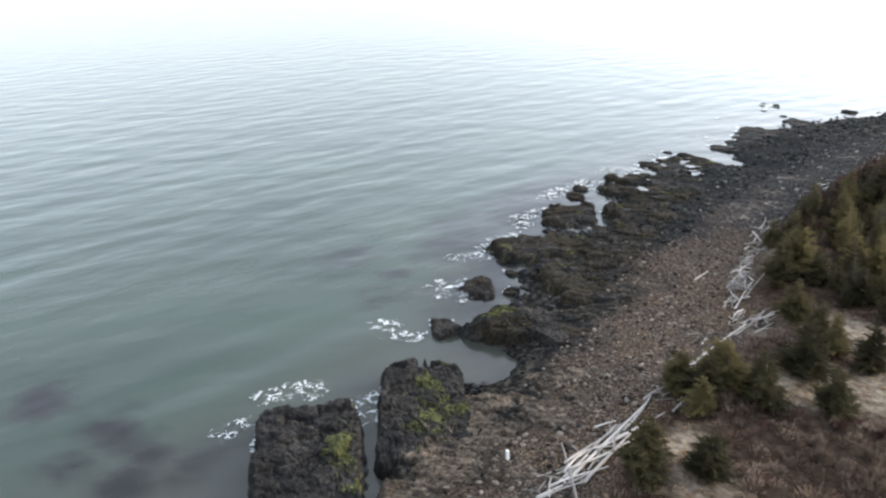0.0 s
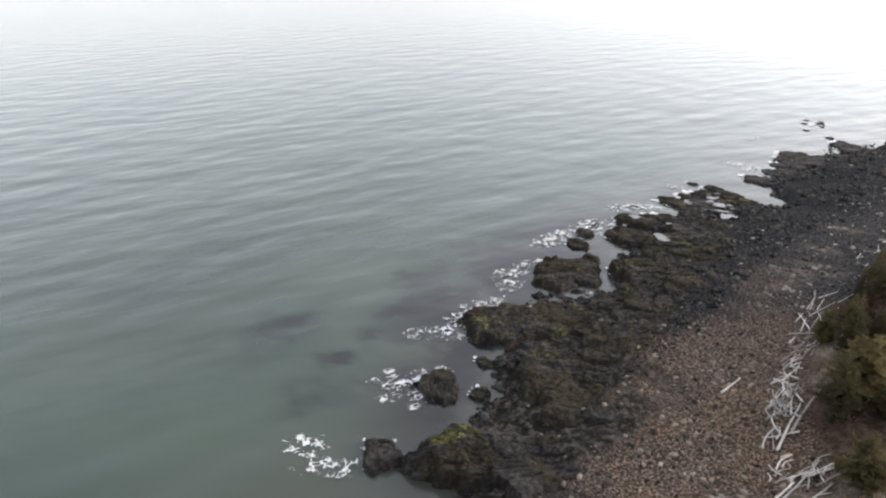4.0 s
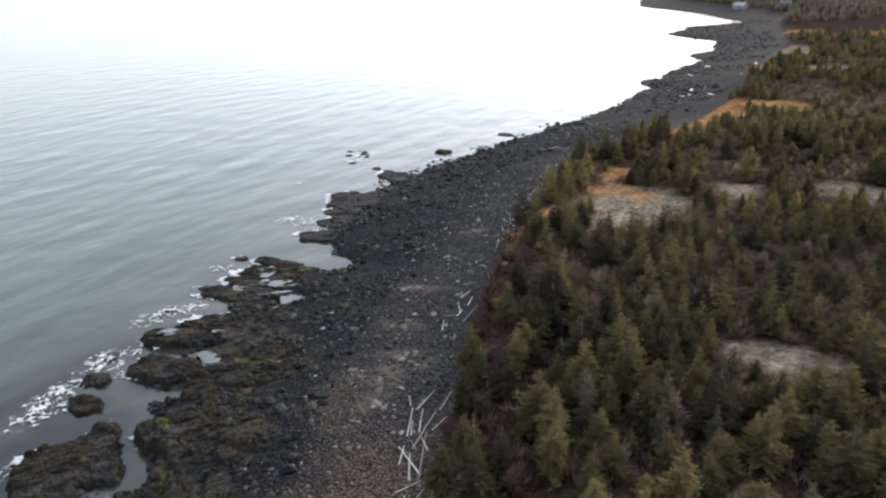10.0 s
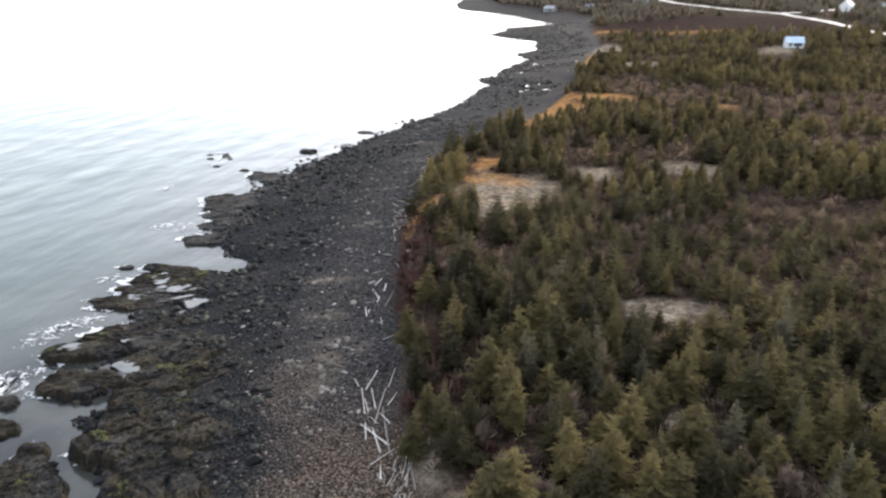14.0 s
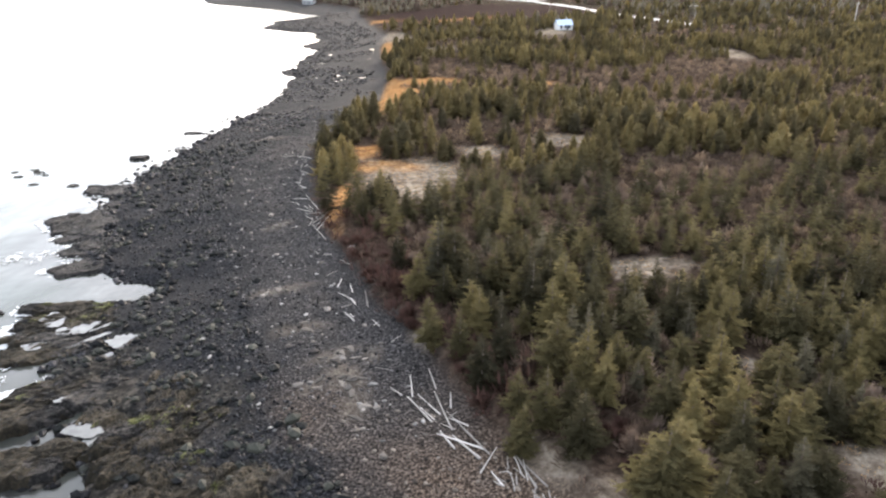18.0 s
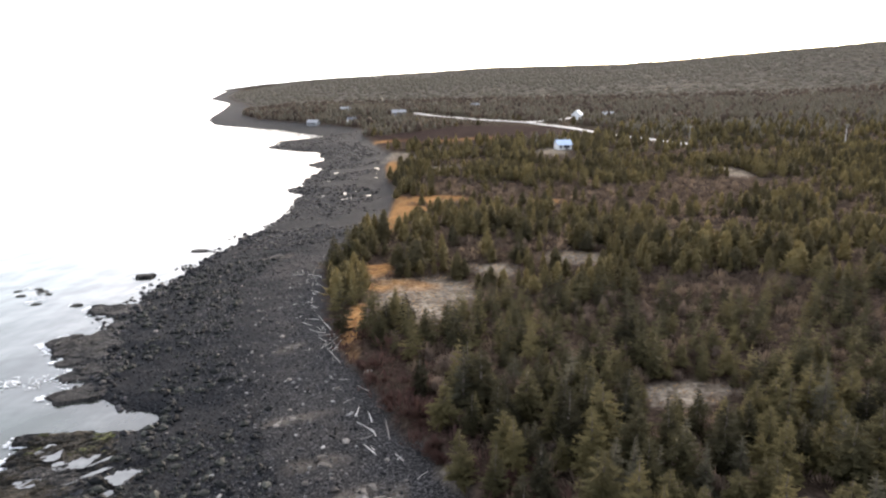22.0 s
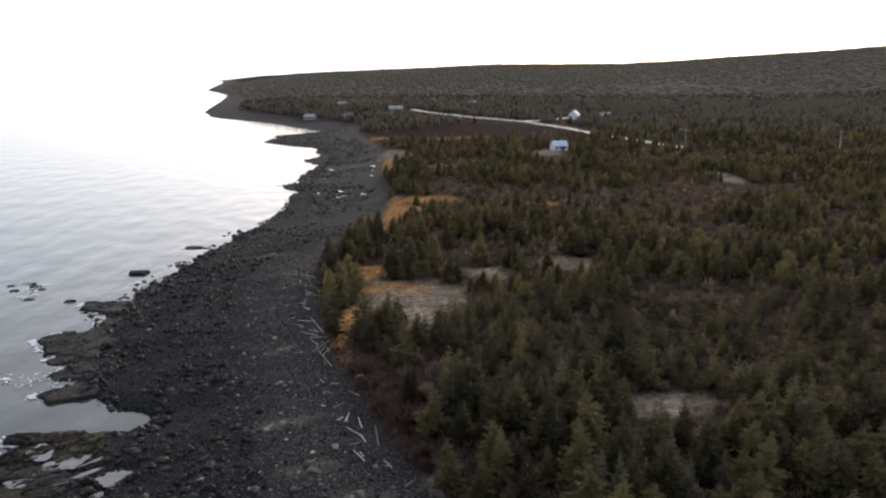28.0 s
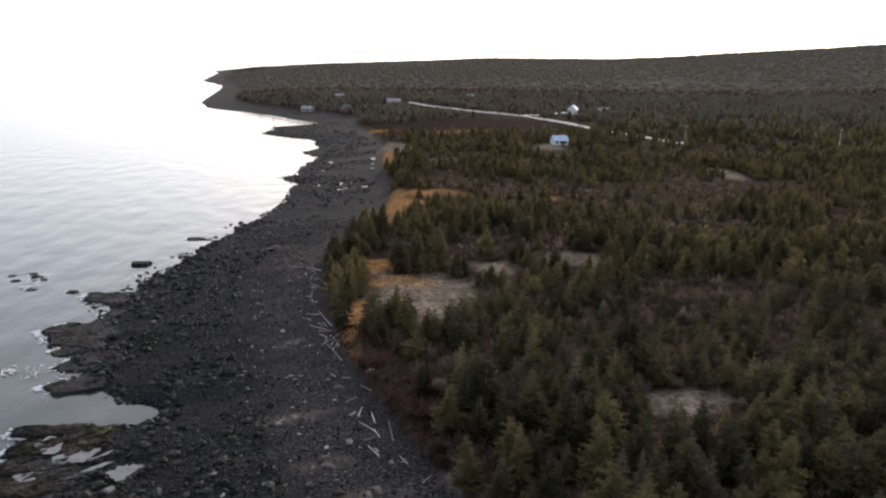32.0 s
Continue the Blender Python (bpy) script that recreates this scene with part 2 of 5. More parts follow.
# ---- materials ----
def node_material(name):
    m = bpy.data.materials.new(name)
    m.use_nodes = True
    return m, m.node_tree.nodes, m.node_tree.links, m.node_tree.nodes["Principled BSDF"]


def noise_node(nodes, links, where, scale, detail=4.0, rough=0.6):
    n = nodes.new("ShaderNodeTexNoise")
    n.inputs["Scale"].default_value, n.inputs["Detail"].default_value, n.inputs["Roughness"].default_value = scale, detail, rough
    if where:
        links.new(where, n.inputs["Vector"])
    return n.outputs[0]


def stops(nodes, links, value, *colours):
    r = nodes.new("ShaderNodeValToRGB")
    links.new(value, r.inputs[0])
    while len(r.color_ramp.elements) < len(colours):
        r.color_ramp.elements.new(0.5)
    for e, (at_, c) in zip(r.color_ramp.elements, colours):
        e.position, e.color = at_, (*c, 1)
    return r.outputs[0]


def blend(nodes, links, factor, a, b, how="MIX"):
    m = nodes.new("ShaderNodeMix")
    m.data_type, m.blend_type = "RGBA", how
    for socket, v in ((m.inputs[0], factor), (m.inputs[6], a), (m.inputs[7], b)):
        if isinstance(v, bpy.types.NodeSocket):
            links.new(v, socket)
        else:
            socket.default_value = v if socket == m.inputs[0] else (*v, 1)
    return m.outputs[2]


def bumped(nodes, links, bsdf, height, strength, distance):
    b = nodes.new("ShaderNodeBump")
    b.inputs["Strength"].default_value, b.inputs["Distance"].default_value = strength, distance
    links.new(height, b.inputs["Height"])
    links.new(b.outputs[0], bsdf.inputs["Normal"])


def rough_surface(name, dark, mid, light, grain, patch, rough=0.85, bump=0.05, vary="", spread=0.5):
    """Two scales of mottling; vary: 'object' or 'island' shifts the tone piece by piece."""
    m, nodes, links, bsdf = node_material(name)
    where = nodes.new("ShaderNodeNewGeometry").outputs["Position"]
    fine = noise_node(nodes, links, where, 1 / grain, 5, 0.65)
    wide = noise_node(nodes, links, where, 1 / patch, 3, 0.55)
    value = blend(nodes, links, 0.5, fine, wide)
    if vary:
        pick = nodes.new("ShaderNodeObjectInfo").outputs["Random"] if vary == "object" else nodes.new("ShaderNodeNewGeometry").outputs["Random Per Island"]
        value = blend(nodes, links, spread, value, pick)
    low, high = (0.36, 0.64) if not vary else (0.22, 0.78)
    links.new(stops(nodes, links, value, (low, dark), (0.5, mid), (high, light)), bsdf.inputs["Base Color"])
    bsdf.inputs["Roughness"].default_value = rough
    bsdf.inputs["Specular IOR Level"].default_value = 0.5 if rough < 0.45 else 0.10
    bumped(nodes, links, bsdf, fine, 0.7, bump)
    return m


def leafy(name, dark, mid, light, vary, through_leaf=0.35):
    m, nodes, links, bsdf = node_material(name)
    where = nodes.new("ShaderNodeNewGeometry").outputs["Position"]
    fine = noise_node(nodes, links, where, 1.8, 4, 0.7)
    wide = noise_node(nodes, links, where, 0.06, 3, 0.6)
    if vary == "object":
        pick = nodes.new("ShaderNodeObjectInfo").outputs["Random"]
    else:
        own = nodes.new("ShaderNodeAttribute")
        own.attribute_name = "tone"
        pick = own.outputs["Fac"]
    own_share, wide_share = (0.38, 0.5) if vary == "object" else (0.30, 0.62)
    value = blend(nodes, links, own_share, blend(nodes, links, wide_share, fine, wide), pick)
    tone = stops(nodes, links, value, (0.28, dark), (0.5, mid), (0.74, light))
    links.new(tone, bsdf.inputs["Base Color"])
    bsdf.inputs["Roughness"].default_value = 0.75
    bsdf.inputs["Specular IOR Level"].default_value = 0.03
    glow = nodes.new("ShaderNodeBsdfTranslucent")
    links.new(tone, glow.inputs[0])
    mix = nodes.new("ShaderNodeMixShader")
    mix.inputs[0].default_value = through_leaf
    links.new(bsdf.outputs[0], mix.inputs[1])
    links.new(glow.outputs[0], mix.inputs[2])
    links.new(mix.outputs[0], nodes["Material Output"].inputs[0])
    return m


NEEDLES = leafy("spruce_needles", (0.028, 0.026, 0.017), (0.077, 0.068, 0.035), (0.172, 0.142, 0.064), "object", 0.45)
NEEDLES_INNER = leafy("close_spruce_needles", (0.028, 0.026, 0.017), (0.077, 0.068, 0.035), (0.172, 0.142, 0.064), "island", 0.45)
GREY_NEEDLES = leafy("grey_spruce_needles", (0.036, 0.034, 0.023), (0.080, 0.073, 0.048), (0.155, 0.138, 0.092), "object", 0.35)
# hill hardwood, its base colour paled to carry the distance haze
HAZED_HARDWOOD = leafy("hazed_hardwood", (0.255, 0.220, 0.175), (0.29, 0.25, 0.20), (0.325, 0.285, 0.23), "island", 0.6)
# mixed wood on the rising land and hills, with haze put into the tone
HAZED_MIXED = leafy("hazed_mixed_woods", (0.185, 0.165, 0.125), (0.215, 0.19, 0.146), (0.245, 0.218, 0.168), "island", 0.6)
# lighter than the near needles: the veil of haze is mixed into the colour
NEEDLES_HAZED = leafy("hazed_spruce_woods", (0.062, 0.054, 0.034), (0.140, 0.114, 0.056), (0.26, 0.205, 0.092), "island", 0.55)
BARK = rough_surface("bark", (0.06, 0.05, 0.04), (0.11, 0.09, 0.075), (0.18, 0.15, 0.13), 0.05, 0.6, 0.9, 0.03)
TWIGS = leafy("bare_twigs", (0.044, 0.032, 0.025), (0.092, 0.066, 0.049), (0.18, 0.130, 0.094), "island", 0.25)
THICKET = leafy("alder_twigs", (0.062, 0.046, 0.037), (0.112, 0.083, 0.062), (0.18, 0.135, 0.095), "island", 0.5)
GREY_TWIGS = leafy("grey_twigs", (0.075, 0.056, 0.046), (0.165, 0.125, 0.100), (0.30, 0.235, 0.19), "island", 0.35)
RUST = leafy("rusty_brush", (0.036, 0.020, 0.018), (0.064, 0.036, 0.030), (0.11, 0.066, 0.050), "island", 0.2)
STRAW = leafy("straw_grass", (0.19, 0.105, 0.045), (0.33, 0.195, 0.085), (0.50, 0.345, 0.18), "island", 0.3)
DRIFT = rough_surface("bleached_wood", (0.21, 0.19, 0.172), (0.38, 0.352, 0.322), (0.58, 0.545, 0.505), 0.12, 1.5, 0.8, 0.02, "object", 0.6)
COBBLE = rough_surface("cobble", (0.014, 0.012, 0.0105), (0.058, 0.0475, 0.039), (0.20, 0.170, 0.140), 0.10, 1.2, 0.75, 0.03, "island", 0.65)
RUBBLE = rough_surface("weedy_rubble", (0.005, 0.0055, 0.006), (0.014, 0.0152, 0.0135), (0.045, 0.046, 0.037), 0.14, 1.6, 0.65, 0.04, "island", 0.6)
COBBLE_FAR = rough_surface("distant_cobble", (0.022, 0.021, 0.020), (0.04, 0.037, 0.034), (0.11, 0.10, 0.09), 0.3, 1.5, 0.8, 0.03, "island", 0.65)
GREY_COBBLE = rough_surface("grey_cobble", (0.0078, 0.0076, 0.008), (0.024, 0.0228, 0.0232), (0.11, 0.103, 0.100), 0.10, 1.2, 0.75, 0.03, "island", 0.65)
COBBLE_WET = rough_surface("wet_cobble", (0.0045, 0.0046, 0.0052), (0.0118, 0.0118, 0.0132), (0.037, 0.0365, 0.039), 0.10, 1.2, 0.6, 0.03, "island", 0.65)
BOULDER = rough_surface("boulder_stone", (0.035, 0.031, 0.028), (0.085, 0.075, 0.066), (0.24, 0.215, 0.19), 0.12, 0.9, 0.8, 0.04, "object", 0.6)
PALE_STONE = rough_surface("pale_stone", (0.060, 0.053, 0.046), (0.125, 0.111, 0.097), (0.23, 0.207, 0.18), 0.15, 1.2, 0.8, 0.03, "object", 0.5)
PLASTIC = rough_surface("white_plastic", (0.62, 0.62, 0.60), (0.74, 0.74, 0.72), (0.8, 0.8, 0.78), 0.1, 0.8, 0.5, 0.005)
GRAVEL = rough_surface("gravel_road", (0.42, 0.39, 0.35), (0.52, 0.485, 0.44), (0.62, 0.58, 0.53), 0.25, 4, 0.9, 0.03)


def ledge_material(name, low, mid, high, rough):
    """Bedrock or a mat of weed: mottled at two scales, with deep fine relief."""
    m, nodes, links, bsdf = node_material(name)
    where = nodes.new("ShaderNodeNewGeometry").outputs["Position"]
    fine = noise_node(nodes, links, where, 2.4, 7, 0.72)
    wide = noise_node(nodes, links, where, 0.35, 4, 0.6)
    value = blend(nodes, links, 0.35, fine, wide)
    links.new(stops(nodes, links, value, (0.38, low), (0.5, mid), (0.64, high)), bsdf.inputs["Base Color"])
    bsdf.inputs["Roughness"].default_value = rough
    bsdf.inputs["Specular IOR Level"].default_value = 0.14
    bumped(nodes, links, bsdf, fine, 1.0, 0.35)
    return m


LEDGE = ledge_material("dark_bedrock", (0.0055, 0.0055, 0.0055), (0.0185, 0.0173, 0.0165), (0.074, 0.067, 0.060), 0.75)
WEED = ledge_material("rockweed", (0.006, 0.0052, 0.004), (0.021, 0.0172, 0.0115), (0.058, 0.047, 0.030), 0.75)
ALGAE = ledge_material("green_algae", (0.022, 0.024, 0.010), (0.062, 0.066, 0.024), (0.15, 0.150, 0.055), 0.75)
TAN_ROCK = ledge_material("tan_bedrock", (0.016, 0.0135, 0.0115), (0.085, 0.069, 0.054), (0.23, 0.185, 0.138), 0.8)


def ground_material():
    """Shingle, bank, brush floor and dry grass, laid out by the masks kept on the ground."""
    m, nodes, links, bsdf = node_material("coast_ground")
    where = nodes.new("ShaderNodeNewGeometry").outputs["Position"]
    fine = noise_node(nodes, links, where, 4.5, 6, 0.7)
    small = noise_node(nodes, links, where, 1.3, 5, 0.65)
    wide = noise_node(nodes, links, where, 0.11, 4, 0.6)

    def mask(name):
        a = nodes.new("ShaderNodeAttribute")
        a.attribute_name = name
        return a.outputs["Fac"]

    dark = stops(nodes, links, fine, (0.38, (0.0030, 0.0033, 0.0039)), (0.5, (0.0094, 0.0097, 0.0109)), (0.62, (0.042, 0.042, 0.0435)))
    gravel = stops(nodes, links, fine, (0.38, (0.011, 0.0088, 0.0075)), (0.5, (0.048, 0.0375, 0.030)), (0.62, (0.185, 0.150, 0.120)))
    slate = stops(nodes, links, fine, (0.38, (0.0052, 0.005, 0.0053)), (0.5, (0.018, 0.017, 0.0172)), (0.62, (0.082, 0.077, 0.074)))
    brown = stops(nodes, links, wide, (0.4, (0.85, 0.85, 0.88)), (0.6, (1.15, 1.0, 0.86)))
    gravel = blend(nodes, links, 0.8, gravel, brown, "MULTIPLY")
    weed = stops(nodes, links, small, (0.38, (0.006, 0.006, 0.0054)), (0.5, (0.0178, 0.016, 0.0138)), (0.66, (0.074, 0.066, 0.054)))
    floor = stops(nodes, links, small, (0.34, (0.019, 0.014, 0.011)), (0.5, (0.040, 0.028, 0.021)), (0.68, (0.078, 0.057, 0.042)))
    pale = stops(nodes, links, small, (0.34, (0.085, 0.066, 0.048)), (0.5, (0.185, 0.152, 0.115)), (0.66, (0.31, 0.268, 0.215)))
    straw = stops(nodes, links, small, (0.32, (0.11, 0.052, 0.024)), (0.5, (0.29, 0.145, 0.054)), (0.7, (0.45, 0.275, 0.125)))
    woods = stops(nodes, links, noise_node(nodes, links, where, 0.05, 6, 0.75), (0.36, (0.024, 0.020, 0.014)), (0.5, (0.038, 0.031, 0.022)), (0.64, (0.056, 0.046, 0.033)))
    gravel = blend(nodes, links, mask("slate"), gravel, slate)
    tone = blend(nodes, links, mask("dark"), gravel, dark)
    tone = blend(nodes, links, mask("weed"), tone, weed)
    tone = blend(nodes, links, mask("inland"), tone, floor)
    tone = blend(nodes, links, mask("woods"), tone, woods)
    tone = blend(nodes, links, mask("field"), tone, stops(nodes, links, small, (0.36, (0.014, 0.009, 0.008)), (0.5, (0.026, 0.017, 0.015)), (0.66, (0.042, 0.029, 0.025))))
    tone = blend(nodes, links, mask("pale"), tone, pale)
    tone = blend(nodes, links, mask("straw"), tone, straw)
    links.new(tone, bsdf.inputs["Base Color"])
    bsdf.inputs["Roughness"].default_value = 0.9
    dry = nodes.new("ShaderNodeMath")
    dry.operation = "MULTIPLY_ADD"
    links.new(mask("inland"), dry.inputs[0])
    dry.inputs[1].default_value, dry.inputs[2].default_value = -0.049, 0.05
    links.new(dry.outputs[0], bsdf.inputs["Specular IOR Level"])
    bumped(nodes, links, bsdf, blend(nodes, links, 0.4, fine, small), 0.8, 0.12)
    return m


def water_material():
    """Turbid green-grey sea water with swell and ripples."""
    m, nodes, links, bsdf = node_material("sea_water")
    where = nodes.new("ShaderNodeNewGeometry").outputs["Position"]
    turn = nodes.new("ShaderNodeMapping")
    turn.vector_type = "TEXTURE"
    turn.inputs["Rotation"].default_value = (0, 0, radians(97))
    turn.inputs["Scale"].default_value = (2.2, 1.2, 1.0)
    links.new(where, turn.inputs["Vector"])
    wide = noise_node(nodes, links, where, 0.03, 3, 0.5)
    shoal = nodes.new("ShaderNodeAttribute")
    shoal.attribute_name = "shoal"
    deep = stops(nodes, links, wide, (0.35, (0.028, 0.044, 0.036)), (0.65, (0.041, 0.062, 0.047)))
    kelp = nodes.new("ShaderNodeAttribute")
    kelp.attribute_name = "kelp"
    tone = blend(nodes, links, shoal.outputs["Fac"], deep, (0.040, 0.042, 0.036))
    links.new(blend(nodes, links, kelp.outputs["Fac"], tone, (0.010, 0.010, 0.011)), bsdf.inputs["Base Color"])
    bsdf.inputs["Roughness"].default_value = 0.13
    bsdf.inputs["IOR"].default_value = 1.38
    ripple = noise_node(nodes, links, turn.outputs[0], 1.1, 4, 0.55)
    swell = noise_node(nodes, links, turn.outputs[0], 0.19, 3, 0.38)
    first = nodes.new("ShaderNodeBump")
    first.inputs["Strength"].default_value, first.inputs["Distance"].default_value = 0.07, 0.10
    links.new(ripple, first.inputs["Height"])
    second = nodes.new("ShaderNodeBump")
    second.inputs["Strength"].default_value, second.inputs["Distance"].default_value = 0.36, 1.0
    links.new(swell, second.inputs["Height"])
    links.new(first.outputs[0], second.inputs["Normal"])
    links.new(second.outputs[0], bsdf.inputs["Normal"])
    return m


GROUND, WATER = ground_material(), water_material()


def foam_material():
    """Lacy white foam, broken up by holes that widen towards the rim."""
    m, nodes, links, bsdf = node_material("foam")
    where = nodes.new("ShaderNodeNewGeometry").outputs["Position"]
    lace = noise_node(nodes, links, where, 0.9, 7, 0.68)
    warp = nodes.new("ShaderNodeVectorMath")
    warp.operation = "MULTIPLY_ADD"
    push = nodes.new("ShaderNodeTexNoise")
    push.inputs["Scale"].default_value = 0.9
    links.new(where, push.inputs["Vector"])
    links.new(push.outputs["Color"], warp.inputs[0])
    warp.inputs[1].default_value = (1.3, 1.3, 0.0)
    links.new(where, warp.inputs[2])
    net = nodes.new("ShaderNodeTexVoronoi")
    net.feature = "DISTANCE_TO_EDGE"
    net.inputs["Scale"].default_value = 1.5
    links.new(warp.outputs[0], net.inputs["Vector"])
    rim = nodes.new("ShaderNodeAttribute")
    rim.attribute_name = "body"

    def sum_of(a, b, factor):
        m_ = nodes.new("ShaderNodeMath")
        m_.operation = "MULTIPLY_ADD"
        links.new(a, m_.inputs[0])
        m_.inputs[1].default_value = factor
        links.new(b, m_.inputs[2])
        return m_.outputs[0]

    full = sum_of(net.outputs["Distance"], sum_of(lace, rim.outputs["Fac"], 2.0), -1.9)
    links.new(stops(nodes, links, full, (0.80, (0, 0, 0)), (1.05, (0.10, 0.10, 0.10)), (1.30, (0.28, 0.28, 0.28)), (1.6, (0.60, 0.60, 0.60))), bsdf.inputs["Alpha"])
    bsdf.inputs["Base Color"].default_value = (0.66, 0.68, 0.68, 1)
    bsdf.inputs["Roughness"].default_value = 0.7
    bumped(nodes, links, bsdf, lace, 0.6, 0.05)
    return m


FOAM = foam_material()

# ---- ground: one sheet to the horizon ----
# clearings of pale grass: x, y, half length, half width, turn
PALE = [(-1, 113, 8, 12, 0), (12, 127, 4, 4, 20), (28, 133, 5, 5, 0), (57, 147, 8, 4, -20), (26, 74.5, 6.2, 2.7, 8), (27, 53, 2.2, 1.7, 0), (35, 21, 8, 4.5, 60), (30, 30, 7, 4, 35),
        (38, 1, 6, 2.6, -30), (41, -6, 4, 2.2, 20), (31, 40, 2.4, 2.8, 0), (61, 318, 7, 12, -10), (106, 245, 6, 16, 0), (-6, 330, 6, 22, 0), (11, 280, 9, 6, 0), (40, 62, 2.5, 2, 0)]
STRAW_AREAS = [(-10.3, 101, 1.8, 9.5, -5), (-5, 119, 5.5, 3.6, 0), (-7, 184, 6.0, 25, -6), (-8.5, 284, 2.6, 24, 0), (6, 207, 9, 7, 0), (-4, 190, 7, 9, 0), (-26, 412, 22, 9, 8), (26, 395, 20, 6, 0), (34, 196, 5, 4, 0), (-8, 128, 3, 4, 0)]
RUST_AREAS = [(-3.5, 74, 3.0, 7, 12), (2.5, 62, 2.6, 5, 15), (35, 18, 7, 9, 20), (9, 55, 3, 5, 0), (40, 8, 6, 5, 0), (33, 4, 3, 3, 0), (14, 44, 3, 4, 0)]
# pale bedrock slabs among the shingle
SLABS = [(-6.6, 56.6, 1.5, 2.2, 30), (-8.2, 60.5, 2.2, 1.0, 20), (-5.6, 52.5, 1.2, 1.6, 0), (-11.5, 66.5, 2.5, 1.0, 15), (-15.5, 75.5, 3.0, 0.8, 10), (-4.4, 60.0, 1.0, 1.2, 0), (-30, 152, 3.5, 1.5, 0), (-9.5, 56, 1.6, 0.8, 40), (-19, 96, 2, 1, 20)]
SANDY = [(0.7, 61.5, 1.0, 2.4, 20), (9, 43.0, 1.4, 3.8, 35), (13, 38, 1.5, 3, 35)]
FIELD = (30, 430, 74, 56, 0)
ROAD = [(6, 640), (20, 600), (34, 575), (60, 532), (80, 506), (93, 470), (101, 440), (108, 400), (115, 375), (124, 352), (133, 334)]
LANE = [(80, 506), (98, 520), (122, 548), (150, 590)]


def oval_mask(x, y, ovals, soft=0.25):
    out = np.zeros(np.shape(x))
    for o in ovals:
        out = np.maximum(out, 1 - ramp(in_oval(x, y, *o), 1 - soft, 1 + soft))
    return out


gx = lines(-1600, -60, 46, 4600, 0.74, 1.045)
gy = lines(-300, -36, 130, 4900, 0.72, 1.028)
X, Y = np.meshgrid(gx, gy, indexing="ij")
Z = land(X, Y)
ground = solid("ground", np.stack([X, Y, Z], -1).reshape(-1, 3), grid_faces(len(gx), len(gy)), GROUND, True)
xs, xl = shore_x(Y), wrack_x(Y)
u, e = (X - xs) / np.maximum(xl - xs, 8), X - xl
masks = {"dark": 1 - ramp(u - 0.45 * ramp(Y, 110, 250) + 0.22 * fbm(X, Y, 9, 60), 0.36 + 0.14 * ramp(Y, 15, 45) + 0.08 * ramp(Y, 50, 90), 0.58 + 0.14 * ramp(Y, 15, 45) + 0.10 * ramp(Y, 50, 90)), "inland": ramp(e + 0.8 * fbm(X, Y, 3, 61), 0.5, 2.5),
         "pale": np.maximum((0.72 + 0.5 * fbm(X, Y, 2.6, 64, 3)) * oval_mask(X, Y, PALE, 0.4), np.maximum(0.25 * oval_mask(X, Y, SLABS, 0.6), 0.5 * oval_mask(X, Y, SANDY, 0.5))), "straw": ramp(e, 0.6, 2.2) * oval_mask(X, Y, STRAW_AREAS, 0.5) * np.clip(0.75 + 0.6 * fbm(X, Y, 2.4, 66, 3), 0, 1),
         "weed": ledge_share(X, Y, u), "field": oval_mask(X, Y, [FIELD], 0.15) * ramp(e, 2, 8),
         "slate": ramp(Y + 10 * fbm(X, Y, 15, 185, 2), 40, 62), "woods": ramp(np.hypot(X, Y), 230, 400) * ramp(e, 3, 20)}
for name, values in masks.items():
    ground.data.attributes.new(name, "FLOAT", "POINT").data.foreach_set("value", values.ravel().astype(np.float32))
tagged(ground, "dark shingle beach rising to brown scrubland and wooded hills", "ground", kind="structure")

# ---- sea ----
sx = lines(-4900, -100, 20, 60, 1.0, 1.06)
sy = lines(-900, -45, 140, 4900, 1.1, 1.05)
X, Y = np.meshgrid(sx, sy, indexing="ij")
WAVE_X, WAVE_Y = -0.993, -0.12  # way of the swell
along = X * WAVE_X + Y * WAVE_Y
wave = 0.05 * np.sin(along * 2 * math.pi / 8.5 + 5.0 * fbm(X, Y, 45, 70, 2)) * (0.5 + 0.7 * fbm(X, Y, 22, 71, 2))
wave = (wave + 0.09 * fbm(along, (X * WAVE_Y - Y * WAVE_X) * 0.35, 8, 72, 3)) * (1 - ramp(np.hypot(X, Y), 130, 320))
wave = wave * (0.25 + 0.75 * ramp(shore_x(Y) - X, 2, 25))
sea = solid("sea", np.stack([X, Y, wave], -1).reshape(-1, 3), grid_faces(len(sx), len(sy)), WATER, True)
shoal = 1 - ramp(shore_x(Y) - X + 5 * fbm(X, Y, 14, 73), 2, 30)
sea.data.attributes.new("shoal", "FLOAT", "POINT").data.foreach_set("value", shoal.ravel().astype(np.float32))
